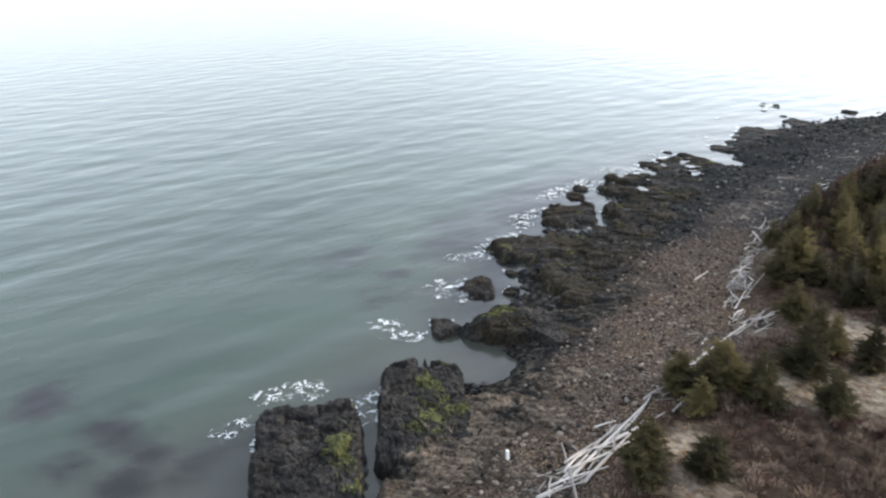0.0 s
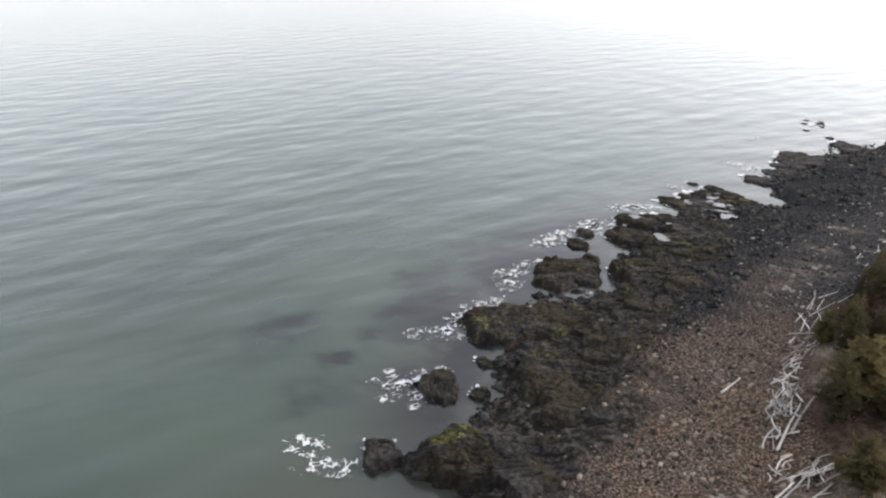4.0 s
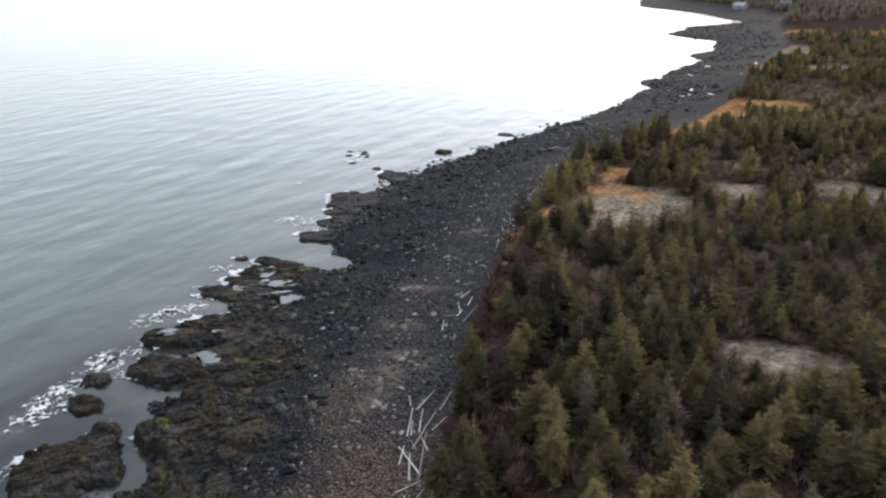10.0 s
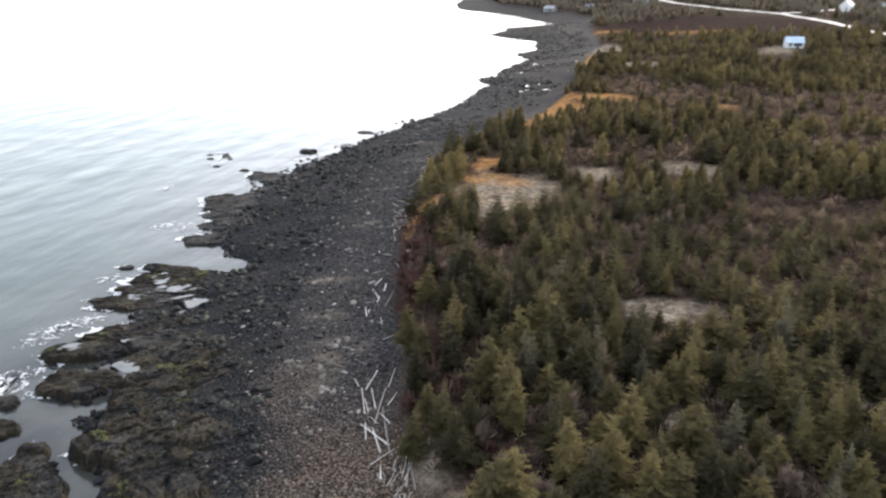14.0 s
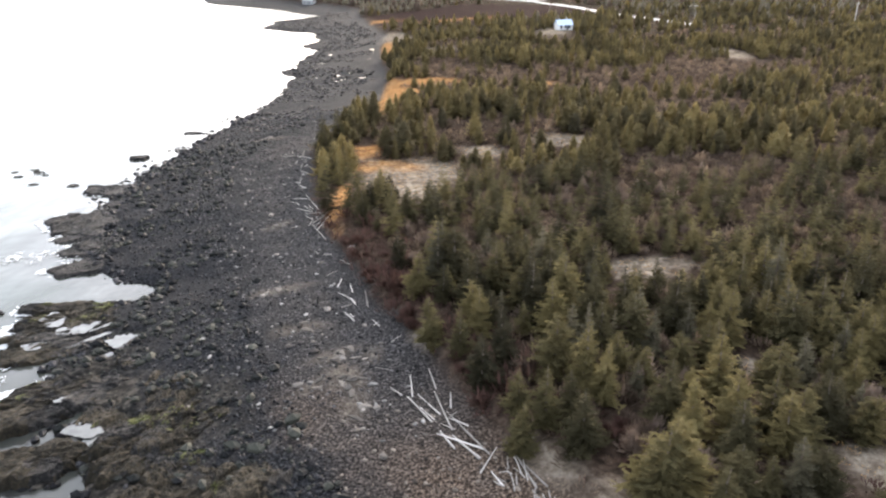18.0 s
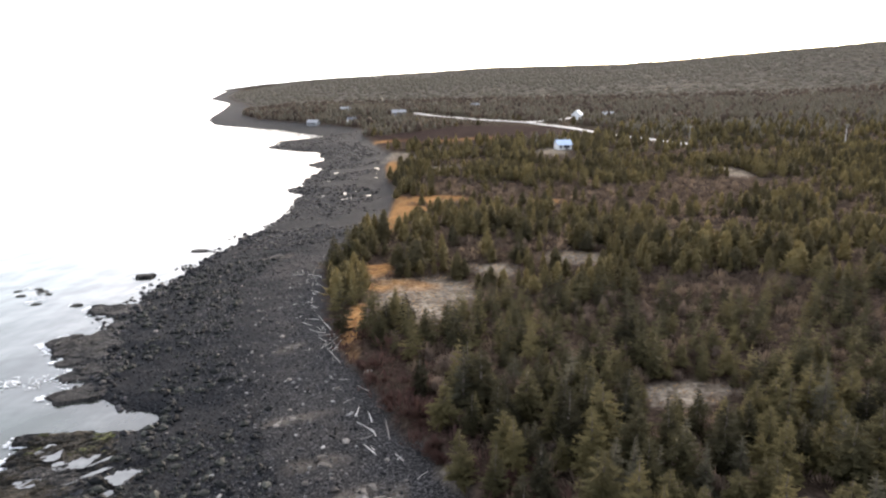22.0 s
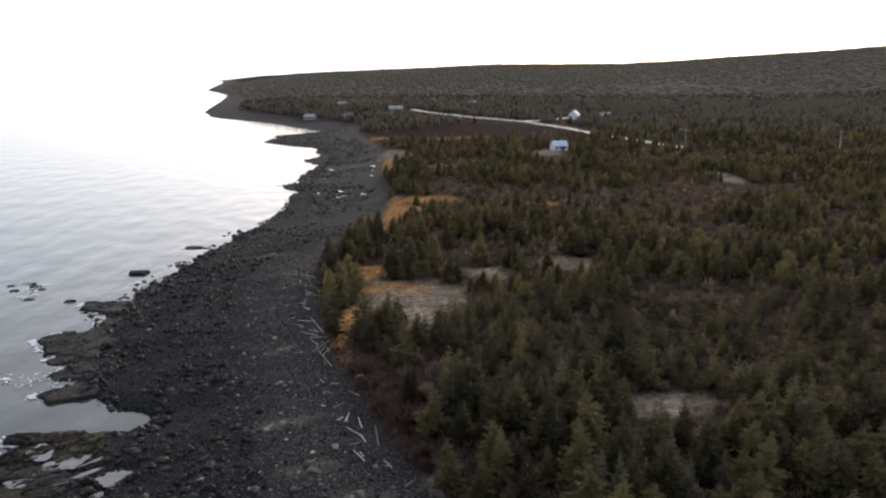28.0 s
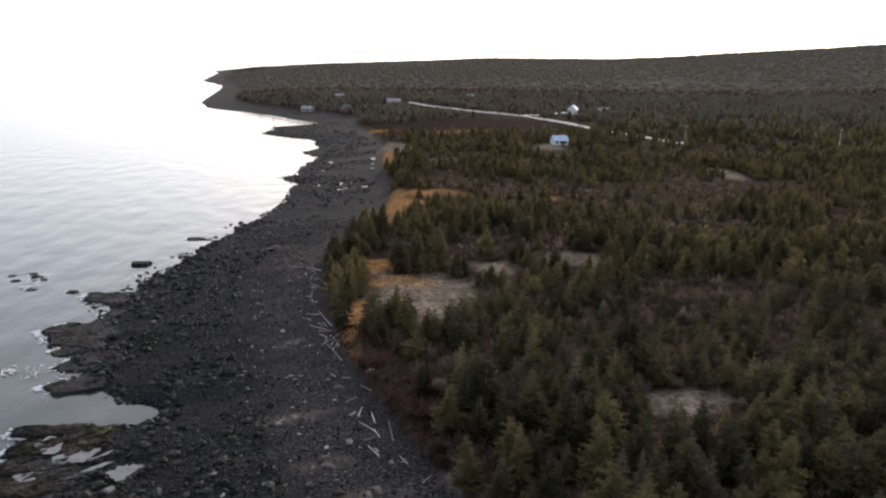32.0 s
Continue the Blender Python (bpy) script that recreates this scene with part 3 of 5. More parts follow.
# weed and rock that show through the shallows
KELP = [(-16.0, 0.0, 3.0, 3.6, 20), (-12.5, 3.0, 2.4, 3.6, 30), (-22.0, 10.5, 2.2, 4.5, 35), (-33.0, 17.0, 2.4, 5.0, 35), (-37.0, 27.0, 2.0, 5.0, 35), (-24.5, 10.5, 2.6, 5.0, 35), (-40.5, 39.0, 1.6, 6.0, 20), (12.0, -37.5, 2.4, 3.0, 20), (8.5, -42.0, 3.0, 2.6, 0), (-14.0, 3.0, 1.8, 3.2, 20), (-10.9, 2.0, 1.4, 1.6, 0), (-19.0, 10.0, 1.6, 3.0, 30), (-26.5, -4.0, 3.0, 4.0, 20), (8.8, -35.5, 2.0, 1.6, 0), (0.5, -40.0, 2.6, 1.6, 0), (12.2, -32.5, 1.8, 3.2, 30), (-13, -1, 3.0, 5.5, 30), (-20, 6, 2.2, 4.0, 30), (2, -38, 5, 3, 20), (-6, -44, 5, 3, 0), (-16, 10, 2.0, 3.0, 40), (-24, 18, 2.0, 5.0, 50)]
away = shore_x(Y) - X
belt = ramp(away, 0, 3) * (1 - ramp(away + 7 * fbm(X, Y, 9, 76, 2), 10, 30)) * ramp(Y, -4, 8) * (1 - ramp(Y, 42, 60)) * ramp(fbm(X, Y, 5, 77, 3), -0.6, 0.1)
weedy = np.maximum(oval_mask(X, Y, KELP, 0.6) * ramp(fbm(X, Y, 3.5, 75, 3), -0.5, 0.4), belt)
sea.data.attributes.new("kelp", "FLOAT", "POINT").data.foreach_set("value", weedy.ravel().astype(np.float32))
tagged(sea, "calm green-grey sea with low swell under haze", "water", kind="structure")

# ---- rock ledges ----
# x, y, half length, half width, turn, height of the top over the sea
LEDGES_NEAR = [(17.6, -23.2, 8.6, 5.3, -17, 2.1), (15.6, -11.3, 8.6, 4.6, -26, 2.1), (6.9, 8.0, 9.1, 4.6, 54, 2.2), (-1.9, 20.3, 6.8, 5.3, 75, 2.0),
               (0.2, -1.4, 1.9, 2.7, 72, 0.9), (3.6, 1.2, 2.2, 1.5, 40, 0.8), (-7.1, 7.4, 2.2, 3.1, 80, 0.9), (-4.2, 10.6, 1.1, 1.3, 0, 0.6),
               (-14.2, 22.5, 8.8, 6.0, 68, 1.3), (-25.0, 34.4, 5.5, 5.2, 74, 1.0), (-18.0, 43.6, 5.2, 5.0, 56, 1.9)]
LEDGES_FAR = [(-35.7, 44.7, 1.9, 1.3, 20, 0.6), (-32.5, 41.4, 2.6, 1.5, 10, 0.65), (-30.8, 49.4, 5.0, 2.7, 12, 0.9), (-35.0, 55.6, 5.5, 2.6, 25, 0.85), (-36.5, 73.8, 9.0, 4.6, 12, 0.8), (-38.0, 67.5, 7.0, 2.4, 20, 0.7), (-43.6, 89.4, 3.8, 3.0, 30, 0.8),
              (-50.0, 107.0, 6.5, 5.8, 20, 0.9), (-45.5, 104.0, 5.5, 4.5, 20, 1.0), (-43.5, 97.5, 4.6, 3.2, 15, 1.0), (-44.5, 110.5, 5.0, 2.8, 5, 0.8), (-47.8, 101.0, 4.4, 2.4, 10, 0.7), (-51.0, 123.5, 6.5, 3.4, -4, 0.9), (-44.0, 121.0, 3.5, 1.8, 10, 0.6),
              (-40.5, 90.5, 3.6, 1.8, 10, 0.7), (-45.0, 96.0, 4.2, 2.6, 15, 0.65), (-47.0, 115.5, 4.2, 2.6, 0, 0.6), (-40.0, 77.5, 5.5, 1.6, 0, 0.75), (-34.0, 78.0, 3.6, 1.0, -5, 0.7), (-60.0, 127.2, 1.2, 0.8, 0, 0.4), (-67.3, 128.3, 0.9, 0.6, 0, 0.3), (-7.3, 33.1, 3.6, 4.0, 64, 1.9), (-31.5, 59.6, 7.2, 3.4, 8, 0.9),
              (-21.0, 51.2, 6.5, 5.4, 6, 1.7), (-54.7, 145.4, 2.2, 1.6, 10, 0.8), (-50.1, 167.5, 2.4, 1.5, 10, 0.5), (-47.6, 76.7, 1.2, 0.8, 20, 0.35),
              (-70, 136, 1.3, 0.8, 15, 0.4), (-72.6, 133.6, 1.0, 0.7, 0, 0.35), (-71.6, 138.2, 0.9, 0.6, 40, 0.35), (-68.2, 134.4, 0.8, 0.6, 0, 0.3), (-74.5, 136.4, 0.8, 0.5, 20, 0.3), (-9.5, 13.8, 1.2, 0.9, 0, 0.5)]


# ledges that rise out of the beach: x, y, half length, half width, turn, height over the shingle
LEDGES_INLAND = [ (11.5, 9, 5, 3.5, 55, 0.8), (4, 18, 5, 3.5, 60, 0.8), (-5, 28, 5, 3, 65, 0.7), (-10, 37, 4, 3.5, 60, 0.7),
                 (-20.3, 42.2, 3.6, 2.7, 30, 0.9), (-14.0, 38.6, 3.6, 2.2, 30, 0.7), (-21.8, 51.0, 4.8, 2.2, 55, 0.8), (-26, 56, 4, 4, 60, 0.3), (-22, 58, 3, 5, 20, 0.2), (-27, 66, 4, 4, 10, 0.3), (-12, 44, 3.5, 3, 60, 0.6), (-15, 34, 3, 3, 60, 0.6)]
# broken tan bedrock that crops out of the upper beach
OUTCROPS = [(18.8, -6.5, 4.5, 4.5, 60, 0.55), (21.5, -12, 4.2, 4.2, 62, 0.5), (20.5, -5, 5.5, 4.0, 60, 0.34), (24.8, -11, 6.0, 4.2, 62, 0.36), (24.2, -0.5, 5.0, 4.0, 58, 0.26), (27.5, -16, 5.5, 3.4, 60, 0.34), (18.5, 2.5, 4.0, 3.4, 62, 0.26), (29.0, -6.5, 3.6, 2.8, 60, 0.20)]
OUTCROPS = [(x, y, a, b, turn, round(float(land(x, y)) + high, 2)) for x, y, a, b, turn, high in OUTCROPS]
LEDGES_FAR += [(x, y, a, b, turn, round(float(land(x, y)) + high, 2)) for x, y, a, b, turn, high in LEDGES_INLAND]


def outline(c, s, seed):
    """How far out a ledge reaches, by direction."""
    blunt, ragged = (7.0, 0.09) if seed in (3, 4) else (2.6, 0.30)
    square = (np.abs(c) ** blunt + np.abs(s) ** blunt) ** (-1 / blunt)
    return square * (1 + ragged * fbm(c * 2.2 + seed, s * 2.2, 1.0, seed, 4) + 0.06 * fbm(c * 9 + seed, s * 9, 1.0, seed + 9, 2))


def rock_mesh(name, a, b, high, seed, n=60, cx=0.0, cy=0.0, turn=0.0):
    """A craggy ledge: flat uneven top, broken steps, steep sides that go on below the water."""
    g = np.linspace(-1, 1, n)
    U, V = np.meshgrid(g, g, indexing="ij")
    R = np.maximum(np.abs(U), np.abs(V))
    flat = np.abs(U) > np.abs(V)
    T = np.where(flat, np.pi / 4 * V / np.where(flat, U, 1), np.pi / 2 - np.pi / 4 * U / np.where(flat | (R == 0), 1, V)) + np.where(np.where(flat, U, V) < 0, np.pi, 0)
    c, s, R = np.cos(T), np.sin(T), R * 1.06
    edge = outline(c, s, seed)
    x, y = a * R * edge * c, b * R * edge * s
    k, q = math.cos(radians(turn)), math.sin(radians(turn))
    wx, wy = cx + x * k - y * q, cy + x * q + y * k
    tone, inside = blocks(wx, wy, 1.5, 2.0, 62, 130)
    small, cleft = blocks(wx, wy, 0.55, 1.7, 62, 140)
    firm = min(1.0, high)
    top = high * (0.86 + 0.22 * fbm(wx, wy, 5.0, 88, 3)) + firm * (0.50 * (tone - 0.5) - 0.16 * (1 - ramp(inside, 0.0, 0.2)))
    lump = firm * (0.22 * (small - 0.5) - 0.10 * (1 - ramp(cleft, 0.0, 0.25)) + 0.07 * fbm(wx, wy, 0.9, 93, 2))
    fall = ramp(R + 0.12 * fbm(wx, wy, 2.0, 95, 3), 0.86 if seed in (3, 4) else 0.76, 1.0)
    z = (top + lump) * (1 - fall) - 1.0 * fall
    z = np.where(R > 1.0, -1.6 - (R - 1) * 8, z)
    quads = grid_faces(n, n)
    return np.stack([x, y, z], -1).reshape(-1, 3), np.concatenate([quads[:, [0, 1, 2]], quads[:, [0, 2, 3]]])


def mat_over(name, verts, faces, where, seed, size, least, lift, material, parent, side=0.0):
    """A mat of growth that clings to part of a ledge, a little proud of it."""
    mid = verts[faces].mean(1)
    spot = np.array(where) @ np.c_[mid, np.ones(len(mid))].T
    thick = fbm(spot[0], spot[1], size, seed, 4) + 0.45 * fbm(spot[0], spot[1], 0.7, seed + 7, 2) + rng.uniform(-0.22, 0.22, len(mid)) + side * mid[:, 1]
    grown = faces[(thick > least) & (mid[:, 2] > -0.35)]
    if len(grown) < 8:
        return
    used, again = np.unique(grown, return_inverse=True)
    v = verts[used].copy()
    v[:, 2] += lift * (0.5 + rng.random(len(v)))
    ob = solid(name, v, again.reshape(-1, 3), material)
    ob.parent = parent
    tagged(ob, kind="stuff")


tops = []
LEDGES_FAR = [(x, y, a, b, turn, high * (0.6 if y > 85 else 0.85 if y > 62 else 1.0)) for x, y, a, b, turn, high in LEDGES_FAR]
for n, (x, y, a, b, turn, high) in enumerate(LEDGES_NEAR + LEDGES_FAR + OUTCROPS):
    tan = (x, y, a, b, turn, high) in OUTCROPS
    big = a * b > 25
    v, f = rock_mesh("rock_ledge", a, b, high, 3 + n, 76 if big or tan else 26, x, y, turn)
    ob = solid("bedrock_outcrop" if tan else "rock_ledge" if big else "sea_rock", v, f, TAN_ROCK if tan else LEDGE)
    ob.matrix_world = pose(x, y, 0, 0, 0, turn)
    tops.append((np.array(ob.matrix_world) @ np.c_[v, np.ones(len(v))].T)[:3].T)
    if tan:
        tagged(ob, "broken tan and grey bedrock cropping out of the shingle", "rock", "outcrops on the beach")
        continue
    if 1 < n and y < 85:
        mat_over("rockweed", v, f, ob.matrix_world, 150, 3.2, -0.10 if y > 10 else 0.15, 0.05, WEED, ob)
    mat_over("algae", v, f, ob.matrix_world, 160, 3.0, 0.62 if n == 0 else 0.45 if n == 1 else 0.62 if y < 85 else 1.3, 0.06, ALGAE, ob, 0.14 if n == 0 else 0.0)
    tagged(ob, "dark craggy bedrock ledge with brown and olive rockweed" if big else "low dark weedy rock awash at the waterline", "rock", "rocks along the waterline")

tops = np.concatenate(tops)

# ---- pools left on the ledges ----
STILL = rough_surface("still_water", (0.06, 0.06, 0.055), (0.085, 0.085, 0.078), (0.11, 0.11, 0.10), 1.5, 6, 0.04, 0.004)
for n, (x, y, a, b, turn) in enumerate(POOLS):
    th = np.linspace(0, 2 * math.pi, 48, endpoint=False)
    edge = np.clip(0.95 + 0.55 * fbm(np.cos(th) * 1.5 + 3 * n, np.sin(th) * 1.5, 1.0, 97, 2), 0.4, 1.5)
    level = 0.40 if y < 200 else 0.1
    verts = [(a * e_ * math.cos(t), b * e_ * math.sin(t), 0) for e_, t in zip(edge, th)] + [(0, 0, 0)]
    pool = solid("tide_pool", verts, [(48, k, (k + 1) % 48) for k in range(48)], STILL)
    close = tops[(np.hypot(tops[:, 0] - x, tops[:, 1] - y) < 0.9 * max(a, b)) & (tops[:, 2] > 0.1)]
    brim = np.percentile(close[:, 2], 70) if len(close) > 6 else 0.0
    pool.matrix_world = pose(x, y, max(float(land(x, y)) + 0.12, level, brim), 0, 0, turn)
    tagged(pool, "still shallow tide pool on the weedy shore", "water", "tide pools", "structure")


# ---- stones ----
def pebble(seed, detail=1):
    bm = bmesh.new()
    bmesh.ops.create_icosphere(bm, subdivisions=detail, radius=1.0)
    r = np.random.default_rng(seed)
    sx_, sy_, sz_ = r.uniform(0.75, 1.25), r.uniform(0.6, 1.0), r.uniform(0.45, 0.8)
    for v in bm.verts:
        k = 1 + r.uniform(-0.26, 0.22)
        v.co = Vector((v.co.x * sx_ * k, v.co.y * sy_ * k, v.co.z * sz_ * k))
    bm.verts.ensure_lookup_table()
    v = np.array([v.co[:] for v in bm.verts])
    f = np.array([[w.index for w in fa.verts] for fa in bm.faces])
    return v, f, bm


SHADES = {}


def toned(ob, name):
    """Gives each scattered plant its own tone."""
    ob.data.attributes.new("tone", "FLOAT", "POINT").data.foreach_set("value", SHADES[name].astype(np.float32))
    return ob


def scatter(name, shapes, x, y, z, size, turn, tall=None):
    """Joins many copies of a few shapes into one mesh: vertices and triangles."""
    all_v, all_f, tones, base = [], [], [], 0
    pick = rng.integers(0, len(shapes), len(x))
    tall = size if tall is None else tall
    for k, (v, f) in enumerate(shapes):
        at_ = np.where(pick == k)[0]
        if not len(at_):
            continue
        c, s = np.cos(turn[at_])[:, None], np.sin(turn[at_])[:, None]
        vx = (v[None, :, 0] * c - v[None, :, 1] * s) * size[at_][:, None] + x[at_][:, None]
        vy = (v[None, :, 0] * s + v[None, :, 1] * c) * size[at_][:, None] + y[at_][:, None]
        vz = v[None, :, 2] * tall[at_][:, None] + z[at_][:, None]
        all_v.append(np.stack([vx, vy, vz], -1).reshape(-1, 3))
        all_f.append((f[None] + (np.arange(len(at_)) * len(v))[:, None, None] + base).reshape(-1, f.shape[1]))
        tones.append(np.repeat(rng.random(len(at_)), len(v)))
        base += len(at_) * len(v)
    SHADES[name] = np.concatenate(tones)
    return np.concatenate(all_v), np.concatenate(all_f)


def strew(count, y_low, y_high, u_low, u_high):
    """Random places on the beach, between two shares of its width."""
    y = rng.uniform(y_low, y_high, count)
    share = rng.uniform(u_low, u_high, count)
    x = shore_x(y) + share * (wrack_x(y) - shore_x(y))
    return x, y, share


pebbles = [pebble(s)[:2] for s in range(14)]
for name, material, count, low, high, sizes, label in (
        ("wet_cobbles", COBBLE_WET, 14000, -0.03, 0.62, (0.08, 0.30), "wet dark cobbles covering the lower beach"),
        ("cobbles", COBBLE, 13500, 0.42, 0.99, (0.06, 0.26), "dry grey-brown cobbles on the upper beach")):
    x, y, share = strew(count, -36, 175, low, high)
    size = (sizes[0] + (sizes[1] - sizes[0]) * rng.random(count) ** 3.4) * (1.40 - 0.55 * ramp(y, 15, 50))
    bare = (rng.random(count) < ledge_share(x, y, share) * 0.85) | ((material is COBBLE_WET) & (share > 0.42 + 0.2 * ramp(y, 15, 45)))
    x, y, size = x[~bare], y[~bare], size[~bare]
    beyond = 51 + 10 * fbm(x, y, 15, 185, 2) < y
    for tag, pick, skin, words in ((name, ~beyond, material, label), ("grey_" + name, beyond, GREY_COBBLE if material is COBBLE else material, label.replace("grey-brown", "slate-grey"))):
        v, f = scatter(tag, pebbles, x[pick], y[pick], land(x[pick], y[pick]) + size[pick] * 0.12, size[pick], rng.uniform(0, 6.3, pick.sum()))
        tagged(solid(tag, v, f, skin), words, "stones", kind="stuff")
x, y, share = strew(5200, -34, 190, -0.16, 0.10)
size = 0.10 + 0.55 * rng.random(len(x)) ** 2.6
ok = (fbm(x, y, 7, 180, 3) > -0.12 - 0.5 * (share > 0)) & (land(x, y) + 0.6 * size > -0.02)
x, y, size = x[ok], y[ok], size[ok]
v, f = scatter("shore_stones", pebbles, x, y, land(x, y) + size * 0.15, size, rng.uniform(0, 6.3, len(x)))
tagged(solid("waterline_stones", v, f, COBBLE_WET), "wet black stones strewn along the waterline", "stones", kind="stuff")
x, y, share = strew(4200, 36, 150, 0.0, 0.62)
size = 0.16 + 0.5 * rng.random(len(x)) ** 3
ok = (fbm(x, y, 6, 182, 3) > -0.05) & (rng.random(len(x)) > share)
x, y, size = x[ok], y[ok], size[ok]
v, f = scatter("rubble", pebbles, x, y, land(x, y) + size * 0.15, size, rng.uniform(0, 6.3, len(x)))
tagged(solid("weedy_rubble", v, f, RUBBLE), "dark olive weedy rubble on the lower beach", "stones", kind="stuff")
x, y, share = strew(9500, 160, 560, -0.03, 0.92)
ok = fbm(x, y, 16, 183, 3) + 0.5 * fbm(x, y * 0.5, 5, 184, 2) > -0.30 + 0.5 * ramp(share, 0.55, 0.9)
x, y = x[ok], y[ok]
size = 0.13 + 0.55 * rng.random(len(x)) ** 3
v, f = scatter("far_cobbles", pebbles[:6], x, y, land(x, y) + size * 0.1, size, rng.uniform(0, 6.3, len(x)))
tagged(solid("distant_cobbles", v, f, COBBLE_FAR), "grey cobbles and broken rock on the curving beach", "stones", kind="stuff")

boulders = []
for s in range(8):
    v, f, bm = pebble(100 + s, 2)
    me = bpy.data.meshes.new("boulder")
    bm.to_mesh(me)
    bm.free()
    me.materials.append(BOULDER)
    boulders.append(me)
KNOWN_STONES = [(-2.9, 46.0, 0.34), (-11.9, 66.9, 0.41), (-9.4, 69.6, 0.44), (-20.4, 100, 0.50), (-11.3, 81.6, 0.33), (-5.9, 56.2, 0.50), (-7.6, 59.2, 0.61), (-4.6, 49.6, 0.22),
                (-3.6, 52.0, 0.28), (-29.8, 151.8, 0.72), (-6.2, 55.0, 0.44), (-14.5, 75.0, 0.39), (-17.0, 74.5, 0.33), (-12.5, 63.0, 0.33), (-7.9, 84.2, 0.55), (-9.8, 61.5, 0.44)]
x, y, share = strew(190, -30, 165, 0.2, 0.97)
spots = KNOWN_STONES + [(float(a), float(b), float(c)) for a, b, c in zip(x, y, 0.12 + 0.22 * rng.random(190) ** 2.5)]
for n, (x, y, r) in enumerate(spots):
    ob = new("boulder", boulders[n % 8])
    ob.matrix_world = pose(x, y, float(land(x, y)) + 0.2 * r, 0, 0, float(rng.uniform(0, 360))) @ Matrix.Diagonal((r, r, r * 0.9, 1))
    tagged(ob, "pale weathered boulder lying on the shingle" if n < len(KNOWN_STONES) else "rounded grey-tan boulder on the shingle", "boulder", "boulders on the beach")


# bleached stones strewn over the shingle
BLEACHED = rough_surface("bleached_stone", (0.08, 0.076, 0.070), (0.155, 0.147, 0.136), (0.30, 0.287, 0.268), 0.12, 0.9, 0.85, 0.03, "object", 0.6)
pale_meshes = []
for me in boulders[:5]:
    pale = me.copy()
    pale.materials.clear()
    pale.materials.append(BLEACHED)
    pale_meshes.append(pale)
x, y, share = strew(230, 46, 130, 0.42, 0.95)
for n in range(230):
    r = 0.08 + 0.16 * random.random() ** 2
    ob = new("pale_stone", pale_meshes[n % 5])
    ob.matrix_world = pose(float(x[n]), float(y[n]), float(land(x[n], y[n])) + 0.3 * r, 0, 0, random.uniform(0, 360)) @ Matrix.Diagonal((r * random.uniform(0.9, 1.5), r, r * 0.8, 1))
    tagged(ob, "small sun-bleached stone among the dark cobbles", "stone", "pale stones on the beach")

slabs = []
for me in boulders[:4]:
    flat = me.copy()
    flat.materials.clear()
    flat.materials.append(PALE_STONE)
    slabs.append(flat)
for cx, cy, a, b, turn in SLABS:
    for n in range(5):
        x, y = cx + random.gauss(0, a * 0.5), cy + random.gauss(0, b * 0.5)
        r = random.uniform(0.18, 0.46)
        ob = new("stone_slab", slabs[n % 4])
        ob.matrix_world = pose(x, y, float(land(x, y)) + 0.02, random.uniform(-8, 8), random.uniform(-8, 8), random.uniform(0, 360)) @ Matrix.Diagonal((r * random.uniform(1.0, 1.7), r * random.uniform(0.6, 1.0), r * 0.4, 1))
        tagged(ob, "flat pale stone slab set in the shingle", "rock", "pale slabs on the beach")

# ---- driftwood ----
def log_mesh(seed, long, thick, bent):
    r = np.random.default_rng(seed)
    n, k = 9, 9
    verts, faces = [], []
    wx, wz = r.uniform(-1, 1), r.uniform(-0.3, 0.3)
    for i in range(n):
        s = i / (n - 1)
        rad = thick * (1 - 0.45 * s) * (1 + 0.10 * r.uniform(-1, 1)) * (1.25 if i == 0 else 1)
        ox, oz = bent * wx * math.sin(s * math.pi), bent * 0.4 * wz * math.sin(s * 5)
        for j in range(k):
            t = 2 * math.pi * j / k
            verts.append((long * (s - 0.5) + (r.uniform(-0.5, 0.5) * thick if i in (0, n - 1) else 0), ox + rad * math.cos(t), oz + rad * math.sin(t)))
    for i in range(n - 1):
        for j in range(k):
            a, b = i * k + j, i * k + (j + 1) % k
            faces += [(a, b, b + k), (a, b + k, a + k)]
    for ring, flip in ((0, True), ((n - 1) * k, False)):
        for j in range(1, k - 1):
            faces.append((ring, ring + j + 1, ring + j) if flip else (ring, ring + j, ring + j + 1))
    me = mesh_from("driftwood_log", verts, faces, True)
    me.materials.append(DRIFT)
    return me


# x, y, length, turn
LOGS_NEAR = [(29.9, -0.6, 13, 112), (31.8, -6.1, 8.6, 153), (29.3, -1.3, 7.1, 102), (30.3, -2.8, 8.7, 115), (31.4, -1.3, 9.8, 113), (30.2, 1.6, 7.8, 95),
             (29.9, 6.9, 2.8, 112), (23.6, 17.2, 4.5, 110), (24.4, 12.2, 2.2, 69), (22.7, 19.0, 12.5, 108), (20.9, 25.4, 6.9, 107), (23.6, 17.2, 7.2, 106),
             (15.6, 30.2, 7.0, 118), (14.9, 33.1, 7.8, 112), (21.3, 18.4, 1.6, 118), (3.4, 47.6, 6.3, 117), (2.0, 48.0, 8.0, 122), (8.1, 31.1, 3.4, 107)]
